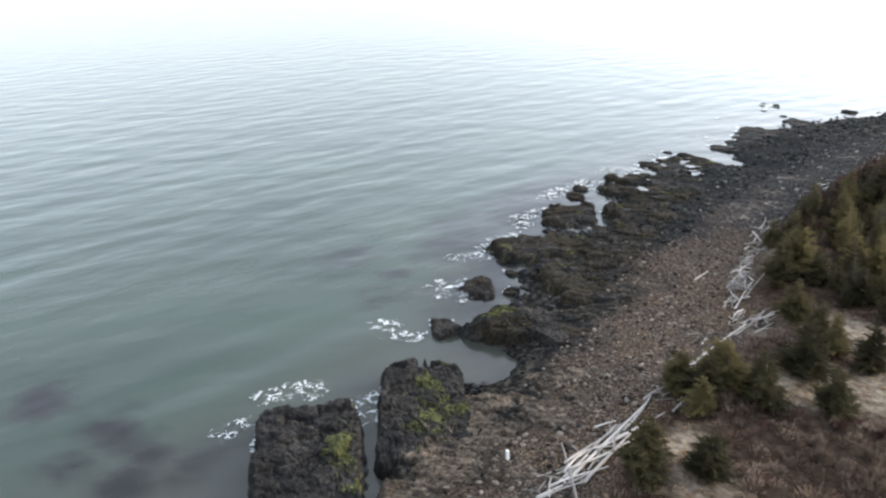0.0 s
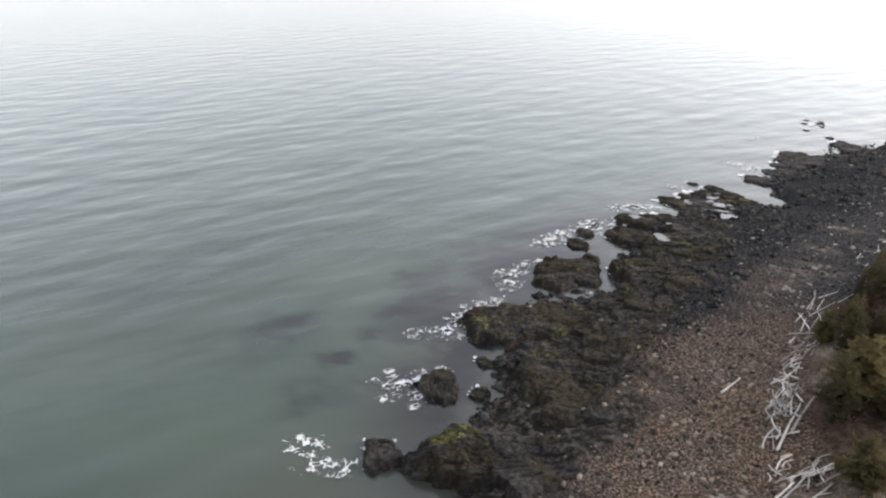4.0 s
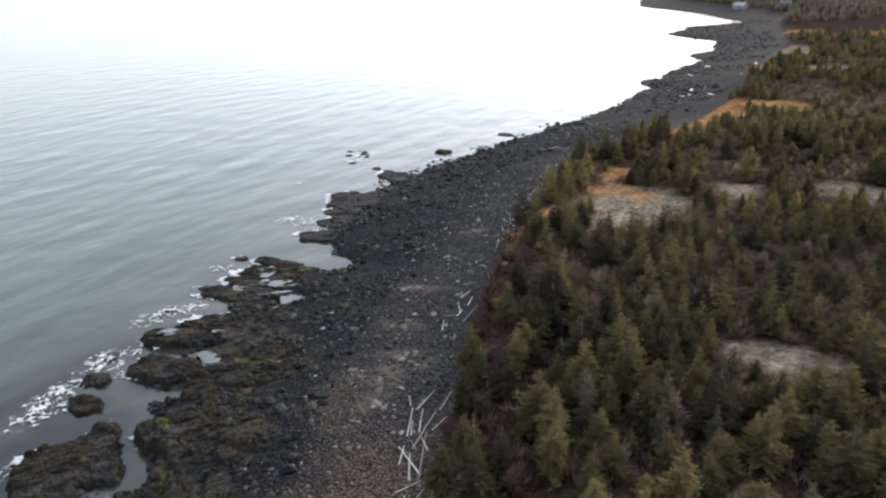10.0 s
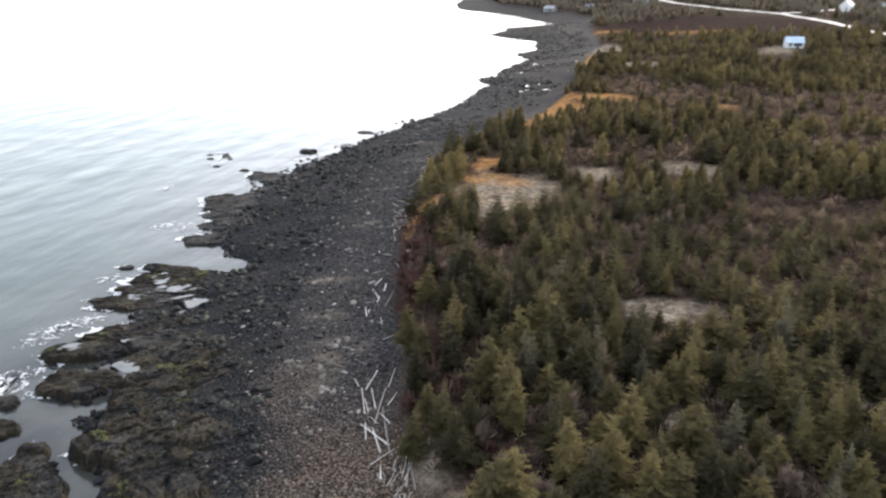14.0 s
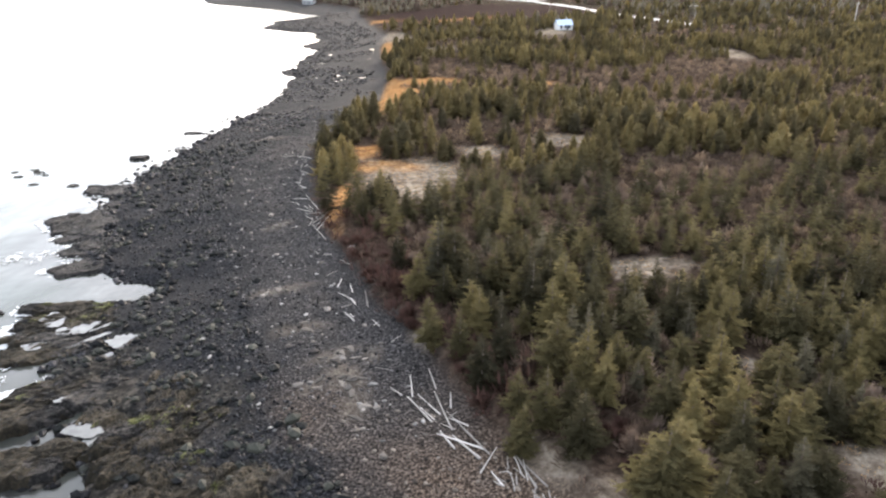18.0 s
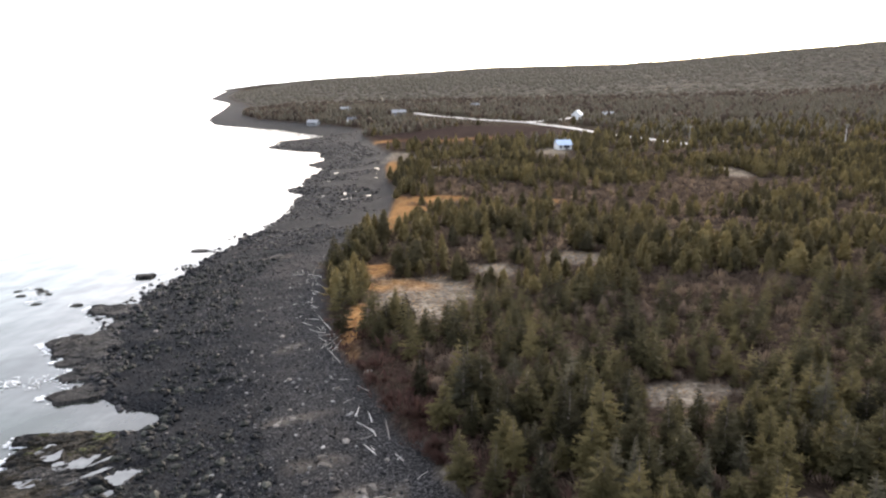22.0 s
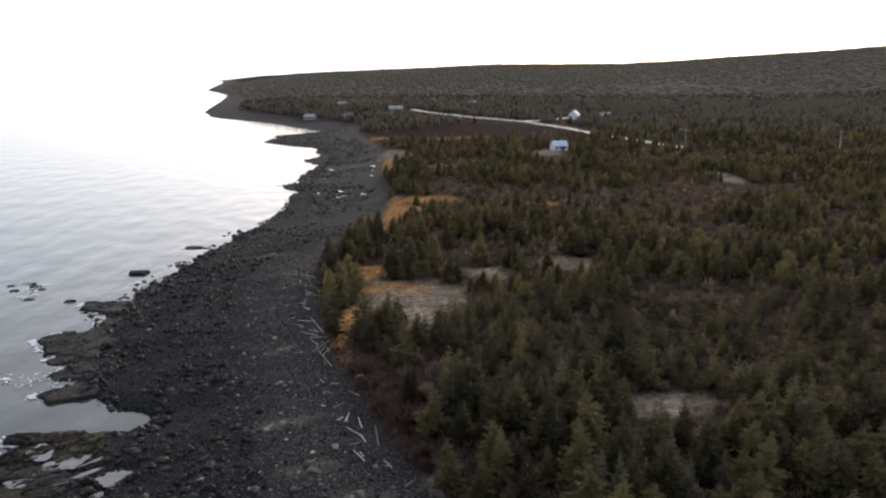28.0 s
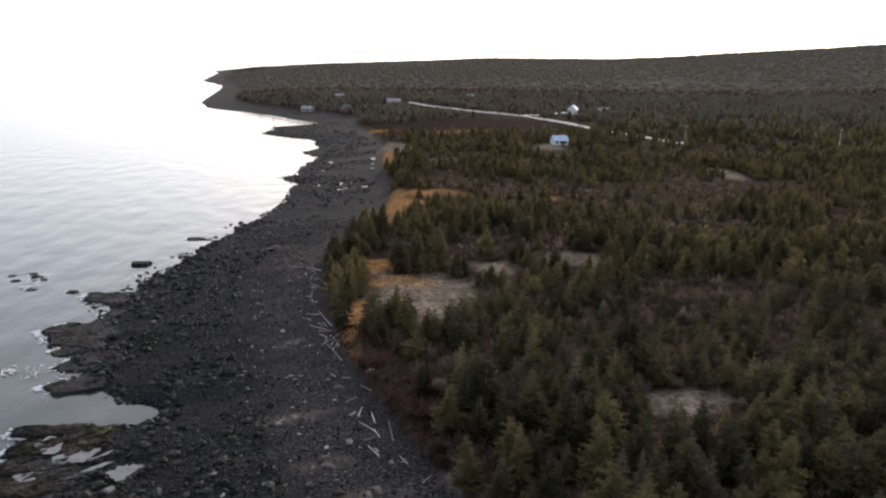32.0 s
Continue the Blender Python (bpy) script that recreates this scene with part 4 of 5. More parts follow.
LOGS_FAR = [(-0.8, 54.6, 3.3, 93), (0.6, 49.4, 8.0, 116), (0.6, 51.7, 3.7, 118), (1.0, 55.2, 3.1, 100), (1.7, 50.6, 5.5, 102), (2.4, 51.8, 2.0, 87), (2.9, 48.7, 1.7, 138),
            (2.8, 46.6, 3.9, 149), (4.7, 44.2, 2.8, 59), (5.1, 42.3, 1.7, 113), (7.5, 42.7, 3.7, 118), (7.2, 42.6, 3.1, 106), (7.8, 46.1, 1.7, 105), (-7.7, 72.3, 3.2, 126),
            (-5.4, 70.9, 4.1, 97), (-7.0, 67.7, 2.6, 117), (-4.2, 65.4, 1.6, 117), (-12.8, 91.7, 6.3, 113), (-15.1, 103.9, 8.0, 110), (-8.3, 80.8, 2.2, 128)]
seed = 0


def lay_log(x, y, long, turn, thick, bent, lift=0.0, tilt=0.0):
    global seed
    seed += 1
    thick *= 1.25 if y < 40 else 0.82
    ob = new("driftwood_log" if long > 1.5 else "driftwood_stick", log_mesh(seed, long, thick, bent))
    d = Vector((math.cos(radians(turn)), math.sin(radians(turn)))) * long * 0.45
    z0, z1 = float(land(x - d.x, y - d.y)), float(land(x + d.x, y + d.y))
    slope = math.degrees(math.atan2(z1 - z0, long * 0.9))
    ob.matrix_world = pose(x, y, (z0 + z1) / 2 + thick * 0.7 + lift, 0, 0, turn) @ pose(0, 0, 0, 0, -slope + tilt, 0)
    tagged(ob, "bleached grey driftwood log stranded at the top of the beach" if long > 1.5 else "short bleached stick of driftwood on the shingle",
           "driftwood", "driftwood along the wrack line")


for x, y, long, turn in LOGS_NEAR + LOGS_FAR:
    lay_log(x, y, long, turn, 0.052 + 0.004 * long + 0.02 * random.random(), 0.03 * long * random.random(), 0.05 + 0.25 * random.random() * (x > 25))
# heaps: x, y, half length, half width, turn, count, longest
for cx, cy, a, b, turn, count, longest in ((30.2, -1.5, 5.0, 1.6, 110, 20, 8), (31.5, -7.5, 2.5, 1.5, 120, 10, 6), (11.8, 34.0, 7.0, 0.9, 124, 60, 3.6), (20.5, 26.0, 2.6, 2.2, 100, 26, 4),
                                           (25.5, 12.5, 4.0, 0.8, 105, 9, 4), (6.8, 42.5, 3.0, 1.2, 115, 5, 3),
                                           (-13.8, 97, 7.0, 0.9, 108, 16, 4), (-18.5, 122, 10, 1.0, 98, 14, 4), (28.2, 7, 2.0, 1.0, 110, 6, 3), (8.2, 38.8, 1.5, 1.2, 110, 8, 3)):
    for _ in range(count):
        s, w = random.gauss(0, 0.5), random.gauss(0, 0.5)
        c, q = math.cos(radians(turn)), math.sin(radians(turn))
        long = 0.9 + (longest - 0.9) * random.random() ** 1.6
        lay_log(cx + a * s * c - b * w * q, cy + a * s * q + b * w * c, long, turn + random.gauss(0, 24 if random.random() < 0.75 else 60), 0.035 + 0.010 * long * random.uniform(0.6, 1.2),
                (0.34 if 8 < cy < 36 else 0.13) * long * random.random(), random.random() ** 2 * 0.5, random.gauss(0, 3))
for _ in range(46):
    y = random.uniform(-8, 150)
    x = float(wrack_x(np.array(y))) - abs(random.gauss(0.5, 2.0))
    lay_log(x, y, random.uniform(0.5, 2.4), random.gauss(112, 40), random.uniform(0.04, 0.09), 0.05)

# ---- white barrel on the beach ----
bm = bmesh.new()
bmesh.ops.create_cone(bm, cap_ends=True, segments=20, radius1=0.15, radius2=0.15, depth=0.95, matrix=Matrix.Translation((0, 0, 0.475)))
bmesh.ops.bevel(bm, geom=[e_ for e_ in bm.edges if abs(e_.verts[0].co.z - e_.verts[1].co.z) < 0.01], offset=0.03, segments=2, affect="EDGES")
barrel = new("plastic_barrel")
barrel.matrix_world = pose(26.8, -8.7, float(land(26.8, -8.7)) - 0.02, 4, 0, 20)
part("body", bm, PLASTIC, barrel)
for z in (0.3, 0.62):
    bm = bmesh.new()
    bmesh.ops.create_cone(bm, cap_ends=True, segments=20, radius1=0.16, radius2=0.16, depth=0.03, matrix=Matrix.Translation((0, 0, z)))
    part("hoop", bm, PLASTIC, barrel)
tagged(barrel, "white plastic barrel standing on the brown shingle", "barrel")


# ---- spruces ----
def spruce(seed, whorls, arms, sprigs, width=0.30, gap=0.0, full=0.8):
    """Crown of a spruce one metre tall: whorls of drooping boughs, feathered with small sprigs. Triangles."""
    r = np.random.default_rng(seed)
    verts, faces = [], []
    lobes, sway = r.uniform(0, 6.3, 4), r.uniform(-0.03, 0.03, 2)
    for k in range(whorls):
        s = (k + r.uniform(0, 0.7)) / whorls
        z = 0.06 + 0.94 * s
        reach = width * (1 - s) ** full * r.uniform(0.74, 1.10) * (0.72 + 0.28 * ramp(s, 0.0, 0.15)) + 0.010
        for _ in range(max(3, round(arms * (1 - 0.55 * s)))):
            if r.random() < gap:
                continue
            t = r.uniform(0, 2 * math.pi)
            far = reach * r.uniform(0.65, 1.12) * (0.96 + 0.18 * math.sin(t * 2 + lobes[0] + 4 * s) + 0.14 * math.sin(t * 3 + lobes[1] - 9 * s))
            rise = r.uniform(-0.32, 0.05) * far + 0.015
            d, p = np.array([math.cos(t), math.sin(t), 0]), np.array([-math.sin(t), math.cos(t), 0])
            root = np.array([sway[0] * math.sin(3 * s + lobes[2]), sway[1] * math.sin(3 * s + lobes[3]), z])
            tip = root + far * d + [0, 0, rise]
            half = 0.17 * far + 0.004
            mid = root * 0.5 + tip * 0.5 + [0, 0, 0.02 * far]
            b = len(verts)
            verts += [root, mid + half * p - [0, 0, 0.10 * far], tip, mid - half * p - [0, 0, 0.10 * far]]
            faces += [(b, b + 1, b + 2), (b, b + 2, b + 3)]
            for _ in range(sprigs):
                q = r.uniform(0.40, 1.0)
                base = root + (tip - root) * q
                long = (0.5 * far * r.uniform(0.3, 0.6) + 0.013)
                side = (d * r.uniform(0.1, 0.9) + p * r.choice([-1, 1]) * r.uniform(0.3, 1.0) + [0, 0, r.uniform(-0.30, 0.55)]) * long
                wide = np.array([r.uniform(-1, 1), r.uniform(-1, 1), r.uniform(0.2, 1)]) * long * 0.30
                b = len(verts)
                verts += [base - 0.2 * wide, base + side, base + 0.45 * side + wide]
                faces += [(b, b + 1, b + 2)]
    return np.array(verts), np.array(faces)


def trunk_mesh(seed):
    r = np.random.default_rng(seed)
    verts, faces = [], []
    for i in range(6):
        s = i / 5
        ox, oy = 0.01 * r.uniform(-1, 1), 0.01 * r.uniform(-1, 1)
        for j in range(6):
            t = 2 * math.pi * j / 6
            rad = 0.022 * (1 - s) ** 0.9 + 0.003
            verts.append((ox + rad * math.cos(t), oy + rad * math.sin(t), -0.03 + 1.0 * s))
    for i in range(5):
        for j in range(6):
            a, b = i * 6 + j, i * 6 + (j + 1) % 6
            faces += [(a, b, b + 6), (a, b + 6, a + 6)]
    return mesh_from("trunk", verts, faces, True)


# width, fullness, gaps, and whether it is one of the grey lichen-hung ones
SPRUCE_KINDS = [(0.31, 0.80, 0.04, False), (0.35, 0.66, 0.04, False), (0.27, 0.90, 0.04, False), (0.33, 0.72, 0.06, False), (0.37, 0.60, 0.04, False), (0.29, 0.85, 0.05, False),
                (0.34, 0.68, 0.05, False), (0.22, 0.85, 0.22, True), (0.26, 0.80, 0.18, True)]
protos = []
for s, (wide, full, gap, grey) in enumerate(SPRUCE_KINDS):
    holder = new("spruce_tree")
    v, f = spruce(200 + s, 24, 14, 7, wide, gap, full)
    for name, me, material in (("trunk", trunk_mesh(s), BARK), ("crown", mesh_from("crown", v, f), GREY_NEEDLES if grey else NEEDLES)):
        me.materials.append(material)
        ob = new(name, me)
        ob.parent = holder
    tagged(holder, "slender grey-green spruce with thin lichen-hung boughs" if grey else "dense dark green spruce with yellow-green tips", "tree", "spruces along the shore")
    protos.append(holder)

# spruces that stand out along the edge of the wood: x, y, height
HERO_A = [(7, 55, 6), (5, 52, 5), (1, 60, 5), (13, 51, 6.5), (14, 49, 5.5), (18, 46, 6), (19, 44, 5.5), (9, 46, 5.5), (7, 44.5, 4.5), (11, 43, 5.5), (15, 38, 6), (17, 34, 6),
          (14, 64, 6.5), (16, 60, 6.5), (19, 61, 6.5), (23, 59, 6.5), (13, 67, 6), (23, 49, 6), (27, 57, 6), (32, 56, 6), (21, 41, 5.5), (25, 42, 5.5), (0, 69, 5), (-2, 76, 5), (8, 69, 6), (5, 66, 5.5)]
HERO_B = [(-6.8, 92, 4.5), (-6.0, 97, 4.2), (-5.2, 102, 4.0), (-3.5, 99, 4.6), (32, 20, 5), (38, 2, 3.5), (35.5, -2, 4.5), (30, 12, 4.5), (24, 28, 5), (16, 39, 6), (11, 53, 6), (22, 44, 6), (33, 13, 4.5), (37, 17, 4), (27.5, 9, 4), (-5, 106, 3.6), (-1, 91, 5),
          (-6, 96, 4.5), (-12, 145, 6), (-16, 131, 6.5), (-14, 138, 6.5), (-3, 93, 5), (2, 94, 5), (-15, 126, 5.5), (-8, 99, 3), (17, 132, 6), (21, 148, 6), (30, 9.5, 4), (28.5, 12, 4.2), (34, 26, 5.0), (30.5, 25.5, 4.6), (28, 26.5, 4.6), (31.5, 7.5, 3.0), (3.5, 57, 5)]
planted = []


def plant(x, y, high, kind=None, spread=1.0):
    k = random.randrange(9) if kind is None else kind
    m = pose(x, y, float(land(x, y)), random.uniform(-2, 2), random.uniform(-2, 2), random.uniform(0, 360)) @ Matrix.Diagonal((high * spread * random.uniform(1.0, 1.25), high * spread * random.uniform(1.0, 1.25), high, 1))
    planted.append((x, y))
    return copy_thing(protos[k], m)


def clear_of(x, y):
    """1 where trees may stand: off the beach, the grass, the field, the road and the yards."""
    e_ = x - wrack_x(y)
    free = (e_ > 2.0 + 3.6 * ramp(y, 48, 56) * (1 - ramp(y, 88, 96))) & (oval_mask(x, y, PALE, 0.12) < 0.4) & (oval_mask(x, y, STRAW_AREAS, 0.12) < 0.5) & (in_oval(x, y, *FIELD) > 1)
    # nothing tall just in front of the clearings
    free &= (np.maximum(oval_mask(x, y + 4, PALE, 0.12), oval_mask(x, y + 4, STRAW_AREAS, 0.12)) < 0.5) | (y > 170) | (y < 60)
    free &= (oval_mask(x, y + 12, PALE, 0.12) < 0.5) | (y < 170) | (y > 320)
    # the road and the blue-roofed house stand clear of the trees before them
    for (x0, y0), (x1, y1) in zip(ROAD[:7], ROAD[1:7]):
        free &= (near_segment(x, y + 24, x0, y0, x1, y1) > 22) | (y < 290) | (np.hypot(x - 107, y - 385) < 14)
    free &= (np.abs(x - 60) > 10) | (np.abs(y - 300) > 24)
    for path, half in ((ROAD, 4.5), (LANE, 3.5)):
        for (x0, y0), (x1, y1) in zip(path, path[1:]):
            free &= near_segment(x, y, x0, y0, x1, y1) > half
    for hx, hy, hr in ((67, 327, 7.5), (120, 527, 11), (62, 314, 6), (-8, 610, 14), (112, 515, 10)):
        free &= np.hypot(x - hx, y - hy) > hr
    return free


for x, y, high in HERO_A:
    plant(x, y, high * 1.0, random.randrange(7))
for x, y, high in HERO_B:
    plant(x, y, high * (1.15 if y < 25 else 0.98), random.choice((1, 3, 4, 6)) if y < 40 else random.randrange(7), 1.3 if y < 40 else 1.0)


def jittered(x0, x1, y0, y1, step):
    a, b = np.meshgrid(np.arange(x0, x1, step), np.arange(y0, y1, step), indexing="ij")
    a, b = a.ravel(), b.ravel()
    return a + rng.uniform(-0.48, 0.48, len(a)) * step, b + rng.uniform(-0.48, 0.48, len(a)) * step


# openings of low brown brush between the stands of spruce: x, y, half length, half width, turn
BRUSHY = [(50, 200, 46, 26, 0), (15, 143, 15, 12, 0), (25, 300, 22, 14, 0), (8, 232, 11, 24, 0), (10, 110, 7, 4, 0), (100, 216, 30, 18, 10), (130, 300, 40, 16, 10), (0, 150, 9, 14, 0),
          (60, 160, 14, 8, 10), (3, 84, 5, 4, 0), (22, 86, 8, 3, 5), (60, 300, 11, 24, 0), (44, 112, 16, 7, 10), (90, 130, 22, 9, 20)]


def wood_density(x, y):
    d = 0.30 + 0.70 * ramp(fbm(x, y, 22, 110, 3) + 0.5 * fbm(x, y, 5, 114, 2), -0.65, 0.2)
    d = d * (1 + 0.25 * (1 - ramp(y, 100, 125))) * (1 - 0.93 * oval_mask(x, y, BRUSHY, 0.3))
    return np.where(y < 36, d * 0.34, np.where((y < 56) & (x > 17), d * 0.75, d * 1.05))


x, y = jittered(-25, 75, 32, 112, 2.3)
ok = clear_of(x, y) & (rng.random(len(x)) < wood_density(x, y)) & (oval_mask(x, y, RUST_AREAS) < 0.5)
ok &= np.abs(np.degrees(np.arctan2(x - 10, y + 5))) < 50
for hx, hy, _ in HERO_A + HERO_B:
    ok &= np.hypot(x - hx, y - hy) > 1.9
x, y = x[ok], y[ok]
order = np.argsort(np.hypot(x - 5, y - 5))
near = order[:248]
high = 2.3 + 3.9 * rng.random(len(x)) ** 0.9 * np.clip(0.85 + 0.7 * fbm(x, y, 12, 111, 2), 0.35, 1.25)
for k in near:
    plant(float(x[k]), float(y[k]), float(high[k]))
for p in protos:
    for o in (*p.children, p):
        bpy.data.objects.remove(o)

rest = order[248:]


def spire(seed, width, full, rings=5, segs=5, sprigs=60):
    """A slim lumpy spruce seen from afar: an uneven closed crown with sprigs standing off it."""
    r = np.random.default_rng(seed)
    verts, faces = [], []
    for i in range(rings):
        s = (i + 0.35 * r.uniform(-1, 1) * (0 < i)) / rings
        for j in range(segs):
            t = 2 * math.pi * (j + 0.5 * (i % 2)) / segs
            k = 0.55 * width * (1 - s) ** full * r.uniform(0.62, 1.18) * (0.7 if i == 0 else 1.0)
            verts.append((k * math.cos(t), k * math.sin(t), 0.06 + 0.94 * s - 0.06 * r.random()))
    verts.append((0.02 * r.uniform(-1, 1), 0.02 * r.uniform(-1, 1), 1.0))
    for i in range(rings - 1):
        for j in range(segs):
            a, b = i * segs + j, i * segs + (j + 1) % segs
            faces += [(a, b, b + segs), (a, b + segs, a + segs)]
    top = len(verts) - 1
    faces += [((rings - 1) * segs + j, (rings - 1) * segs + (j + 1) % segs, top) for j in range(segs)]
    for _ in range(sprigs):
        s, t = r.uniform(0.05, 0.9), r.uniform(0, 6.3)
        k = width * (1 - s) ** full + 0.01
        d, p = np.array([math.cos(t), math.sin(t), 0]), np.array([-math.sin(t), math.cos(t), 0])
        o = d * k * r.uniform(0.25, 0.6) + [0, 0, 0.06 + 0.92 * s]
        b, half = len(verts), k * r.uniform(0.08, 0.17) + 0.010
        verts += [tuple(o - half * p), tuple(o + half * p + [0, 0, r.uniform(-0.03, 0.03)]), tuple(o + d * k * r.uniform(0.2, 0.5) + p * half * r.uniform(-1, 1) + [0, 0, r.uniform(-0.05, 0.12)])]
        faces.append((b, b + 1, b + 2))
    return np.array(verts), np.array(faces)


mid_shapes = [spire(300 + s, w, q, 6, 6, 110) for s, (w, q) in enumerate(((0.46, 0.7), (0.54, 0.6), (0.42, 0.75), (0.58, 0.55), (0.44, 0.7), (0.36, 0.8), (0.50, 0.6), (0.64, 0.5)))]
x2, y2 = jittered(-30, 215, 112, 300, 2.25)
keep = clear_of(x2, y2) & (rng.random(len(x2)) < wood_density(x2, y2) * 0.85 + 0.03) & (x2 < 20 + 0.85 * y2)
x2, y2 = x2[keep], y2[keep]
x3, y3 = jittered(52, 110, 30, 112, 3.0)
keep = clear_of(x3, y3) & (rng.random(len(x3)) < wood_density(x3, y3)) & (x3 < 20 + 0.85 * y3) & (x3 > 75)
inner = [spruce(360 + s, 17, 10, 4, w, 0.05, q) for s, (w, q) in enumerate(((0.31, 0.8), (0.35, 0.66), (0.28, 0.88), (0.33, 0.72), (0.37, 0.62), (0.30, 0.8)))]
v, f = scatter("inner_wood", inner, x[rest], y[rest], land(x[rest], y[rest]), high[rest], rng.uniform(0, 6.3, len(rest)))
tagged(toned(solid("inner_wood", v, f, NEEDLES_INNER), "inner_wood"), "close-grown dark green spruces with yellowish tips", "trees", kind="stuff")
x2, y2 = np.concatenate([x2, x3[keep]]), np.concatenate([y2, y3[keep]])
tall = (2.3 + 4.3 * rng.random(len(x2)) * np.clip(0.85 + 0.9 * fbm(x2, y2, 22, 110, 3), 0.4, 1.3)) * (1 - 0.22 * ramp(y2, 120, 180))
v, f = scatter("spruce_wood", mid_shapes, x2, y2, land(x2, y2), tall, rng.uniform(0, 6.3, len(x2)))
tagged(toned(solid("spruce_wood", v, f, NEEDLES_HAZED), "spruce_wood"), "dense young spruce wood, olive green and brown, paled for haze", "trees", kind="stuff")

far_shapes = [spire(340 + s, w, 0.6, 3, 4, 12) for s, w in enumerate((0.55, 0.70, 0.48, 0.85))]
x4, y4 = jittered(-230, 620, 300, 800, 4.0)
keep = clear_of(x4, y4) & (rng.random(len(x4)) < 0.30 + 0.65 * ramp(fbm(x4, y4, 38, 112, 3) + 0.4 * fbm(x4, y4, 11, 113, 2), -0.3, 0.45)) & (x4 < 20 + 0.85 * y4)
x4, y4 = x4[keep], y4[keep]
tall = 2.6 + 3.8 * rng.random(len(x4)) * np.clip(0.9 + 0.7 * fbm(x4, y4, 30, 116, 2), 0.4, 1.4)
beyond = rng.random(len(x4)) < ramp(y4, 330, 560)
for name, pick, material, label in (("distant_wood", ~beyond, NEEDLES_HAZED, "olive brown spruces beyond the clearings, paled for haze"), ("rising_wood", beyond, HAZED_MIXED, "mixed wood on the rising land, haze tinted into its colour")):
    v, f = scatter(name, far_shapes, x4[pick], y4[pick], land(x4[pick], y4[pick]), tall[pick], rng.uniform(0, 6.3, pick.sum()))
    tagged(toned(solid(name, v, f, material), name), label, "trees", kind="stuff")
cone = []
for k in range(4):
    ring = [(w * random.uniform(0.8, 1.15) * math.cos((j + 0.5 * o) * 1.5708), w * random.uniform(0.8, 1.15) * math.sin((j + 0.5 * o) * 1.5708), z + random.uniform(-0.08, 0.1))
            for o, (w, z) in enumerate(((0.5, 0.0), (0.36, 0.55))) for j in range(4)]
    sides = [t for j in range(4) for t in ((j, (j + 1) % 4, 4 + j), ((j + 1) % 4, 4 + (j + 1) % 4, 4 + j), (4 + j, 4 + (j + 1) % 4, 8))]
    cone.append((np.array(ring + [(random.uniform(-0.1, 0.1), random.uniform(-0.1, 0.1), 0.9)]), np.array(sides)))
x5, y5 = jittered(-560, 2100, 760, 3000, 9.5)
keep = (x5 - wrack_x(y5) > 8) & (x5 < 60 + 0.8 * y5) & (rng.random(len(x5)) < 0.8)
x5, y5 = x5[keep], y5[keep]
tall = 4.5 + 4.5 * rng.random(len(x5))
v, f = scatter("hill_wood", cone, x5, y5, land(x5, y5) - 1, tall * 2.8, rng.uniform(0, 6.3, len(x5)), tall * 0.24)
tagged(toned(solid("hill_wood", v, f, HAZED_HARDWOOD, True), "hill_wood"), "unbroken leafless wood on the far hills, tinted pale for haze", "trees", kind="stuff")
some = rng.random(len(x5)) < 0.22 + 0.35 * fbm(x5, y5, 220, 115, 2)
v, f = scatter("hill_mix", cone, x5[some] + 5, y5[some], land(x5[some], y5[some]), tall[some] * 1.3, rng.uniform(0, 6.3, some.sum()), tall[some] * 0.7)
tagged(toned(solid("hill_spruces", v, f, HAZED_MIXED, True), "hill_mix"), "spruces scattered through the far woods, coloured pale for haze", "trees", kind="stuff")
x6, y6 = jittered(-230, 700, 430, 900, 9)
keep = clear_of(x6, y6) & (rng.random(len(x6)) < (y6 - 380) / 500) & (x6 < 20 + 0.85 * y6)
x6, y6 = x6[keep], y6[keep]
tall = 3.5 + 3.0 * rng.random(len(x6))
v, f = scatter("bare_wood", cone, x6, y6, land(x6, y6), tall, rng.uniform(0, 6.3, len(x6)), tall)
tagged(toned(solid("bare_wood", v, f, THICKET, True), "bare_wood"), "leafless grey hardwoods between the spruces", "trees", kind="stuff")


# ---- brush and grass ----
def bush(seed, sprays, wide=0.6, leaf=1.0):
    r = np.random.default_rng(seed)
    verts, faces = [], []
    for _ in range(sprays):
        t, out = r.uniform(0, 6.3), math.sqrt(r.random())
        lean, long = t + r.uniform(-1.0, 1.0), r.uniform(0.35, 0.7)
        d = np.array([math.cos(lean) * wide * (0.15 + 0.6 * out), math.sin(lean) * wide * (0.15 + 0.6 * out), r.uniform(0.5, 1.2) * (1.1 - 0.6 * out)]) * long
        p = np.array([-math.sin(lean), math.cos(lean), 0]) * r.uniform(0.025, 0.07) * leaf
        o = np.array([math.cos(t) * out * 0.6 * wide, math.sin(t) * out * 0.6 * wide, 0.40 * r.random() * (1 - 0.7 * out * out)])
        b = len(verts)
        verts += [o, o + 0.6 * d + p, o + d, o + 0.55 * d - p]
        faces += [(b, b + 1, b + 2), (b, b + 2, b + 3)]
    return np.array(verts), np.array(faces)


brush = [bush(400 + s, 27, 0.9, 0.8) for s in range(6)]
x, y = jittered(-25, 120, -14, 150, 1.25)
e_ = x - wrack_x(y)
ok = (e_ > 1.0) & (rng.random(len(x)) < 0.72 + 0.5 * fbm(x, y, 9, 120, 3)) & (oval_mask(x, y, PALE, 0.5) < 0.12 + 0.75 * rng.random(len(x))) & (oval_mask(x, y, STRAW_AREAS) < 0.5)
x, y = x[ok], y[ok]
size = 0.45 + 1.15 * rng.random(len(x)) ** 1.5
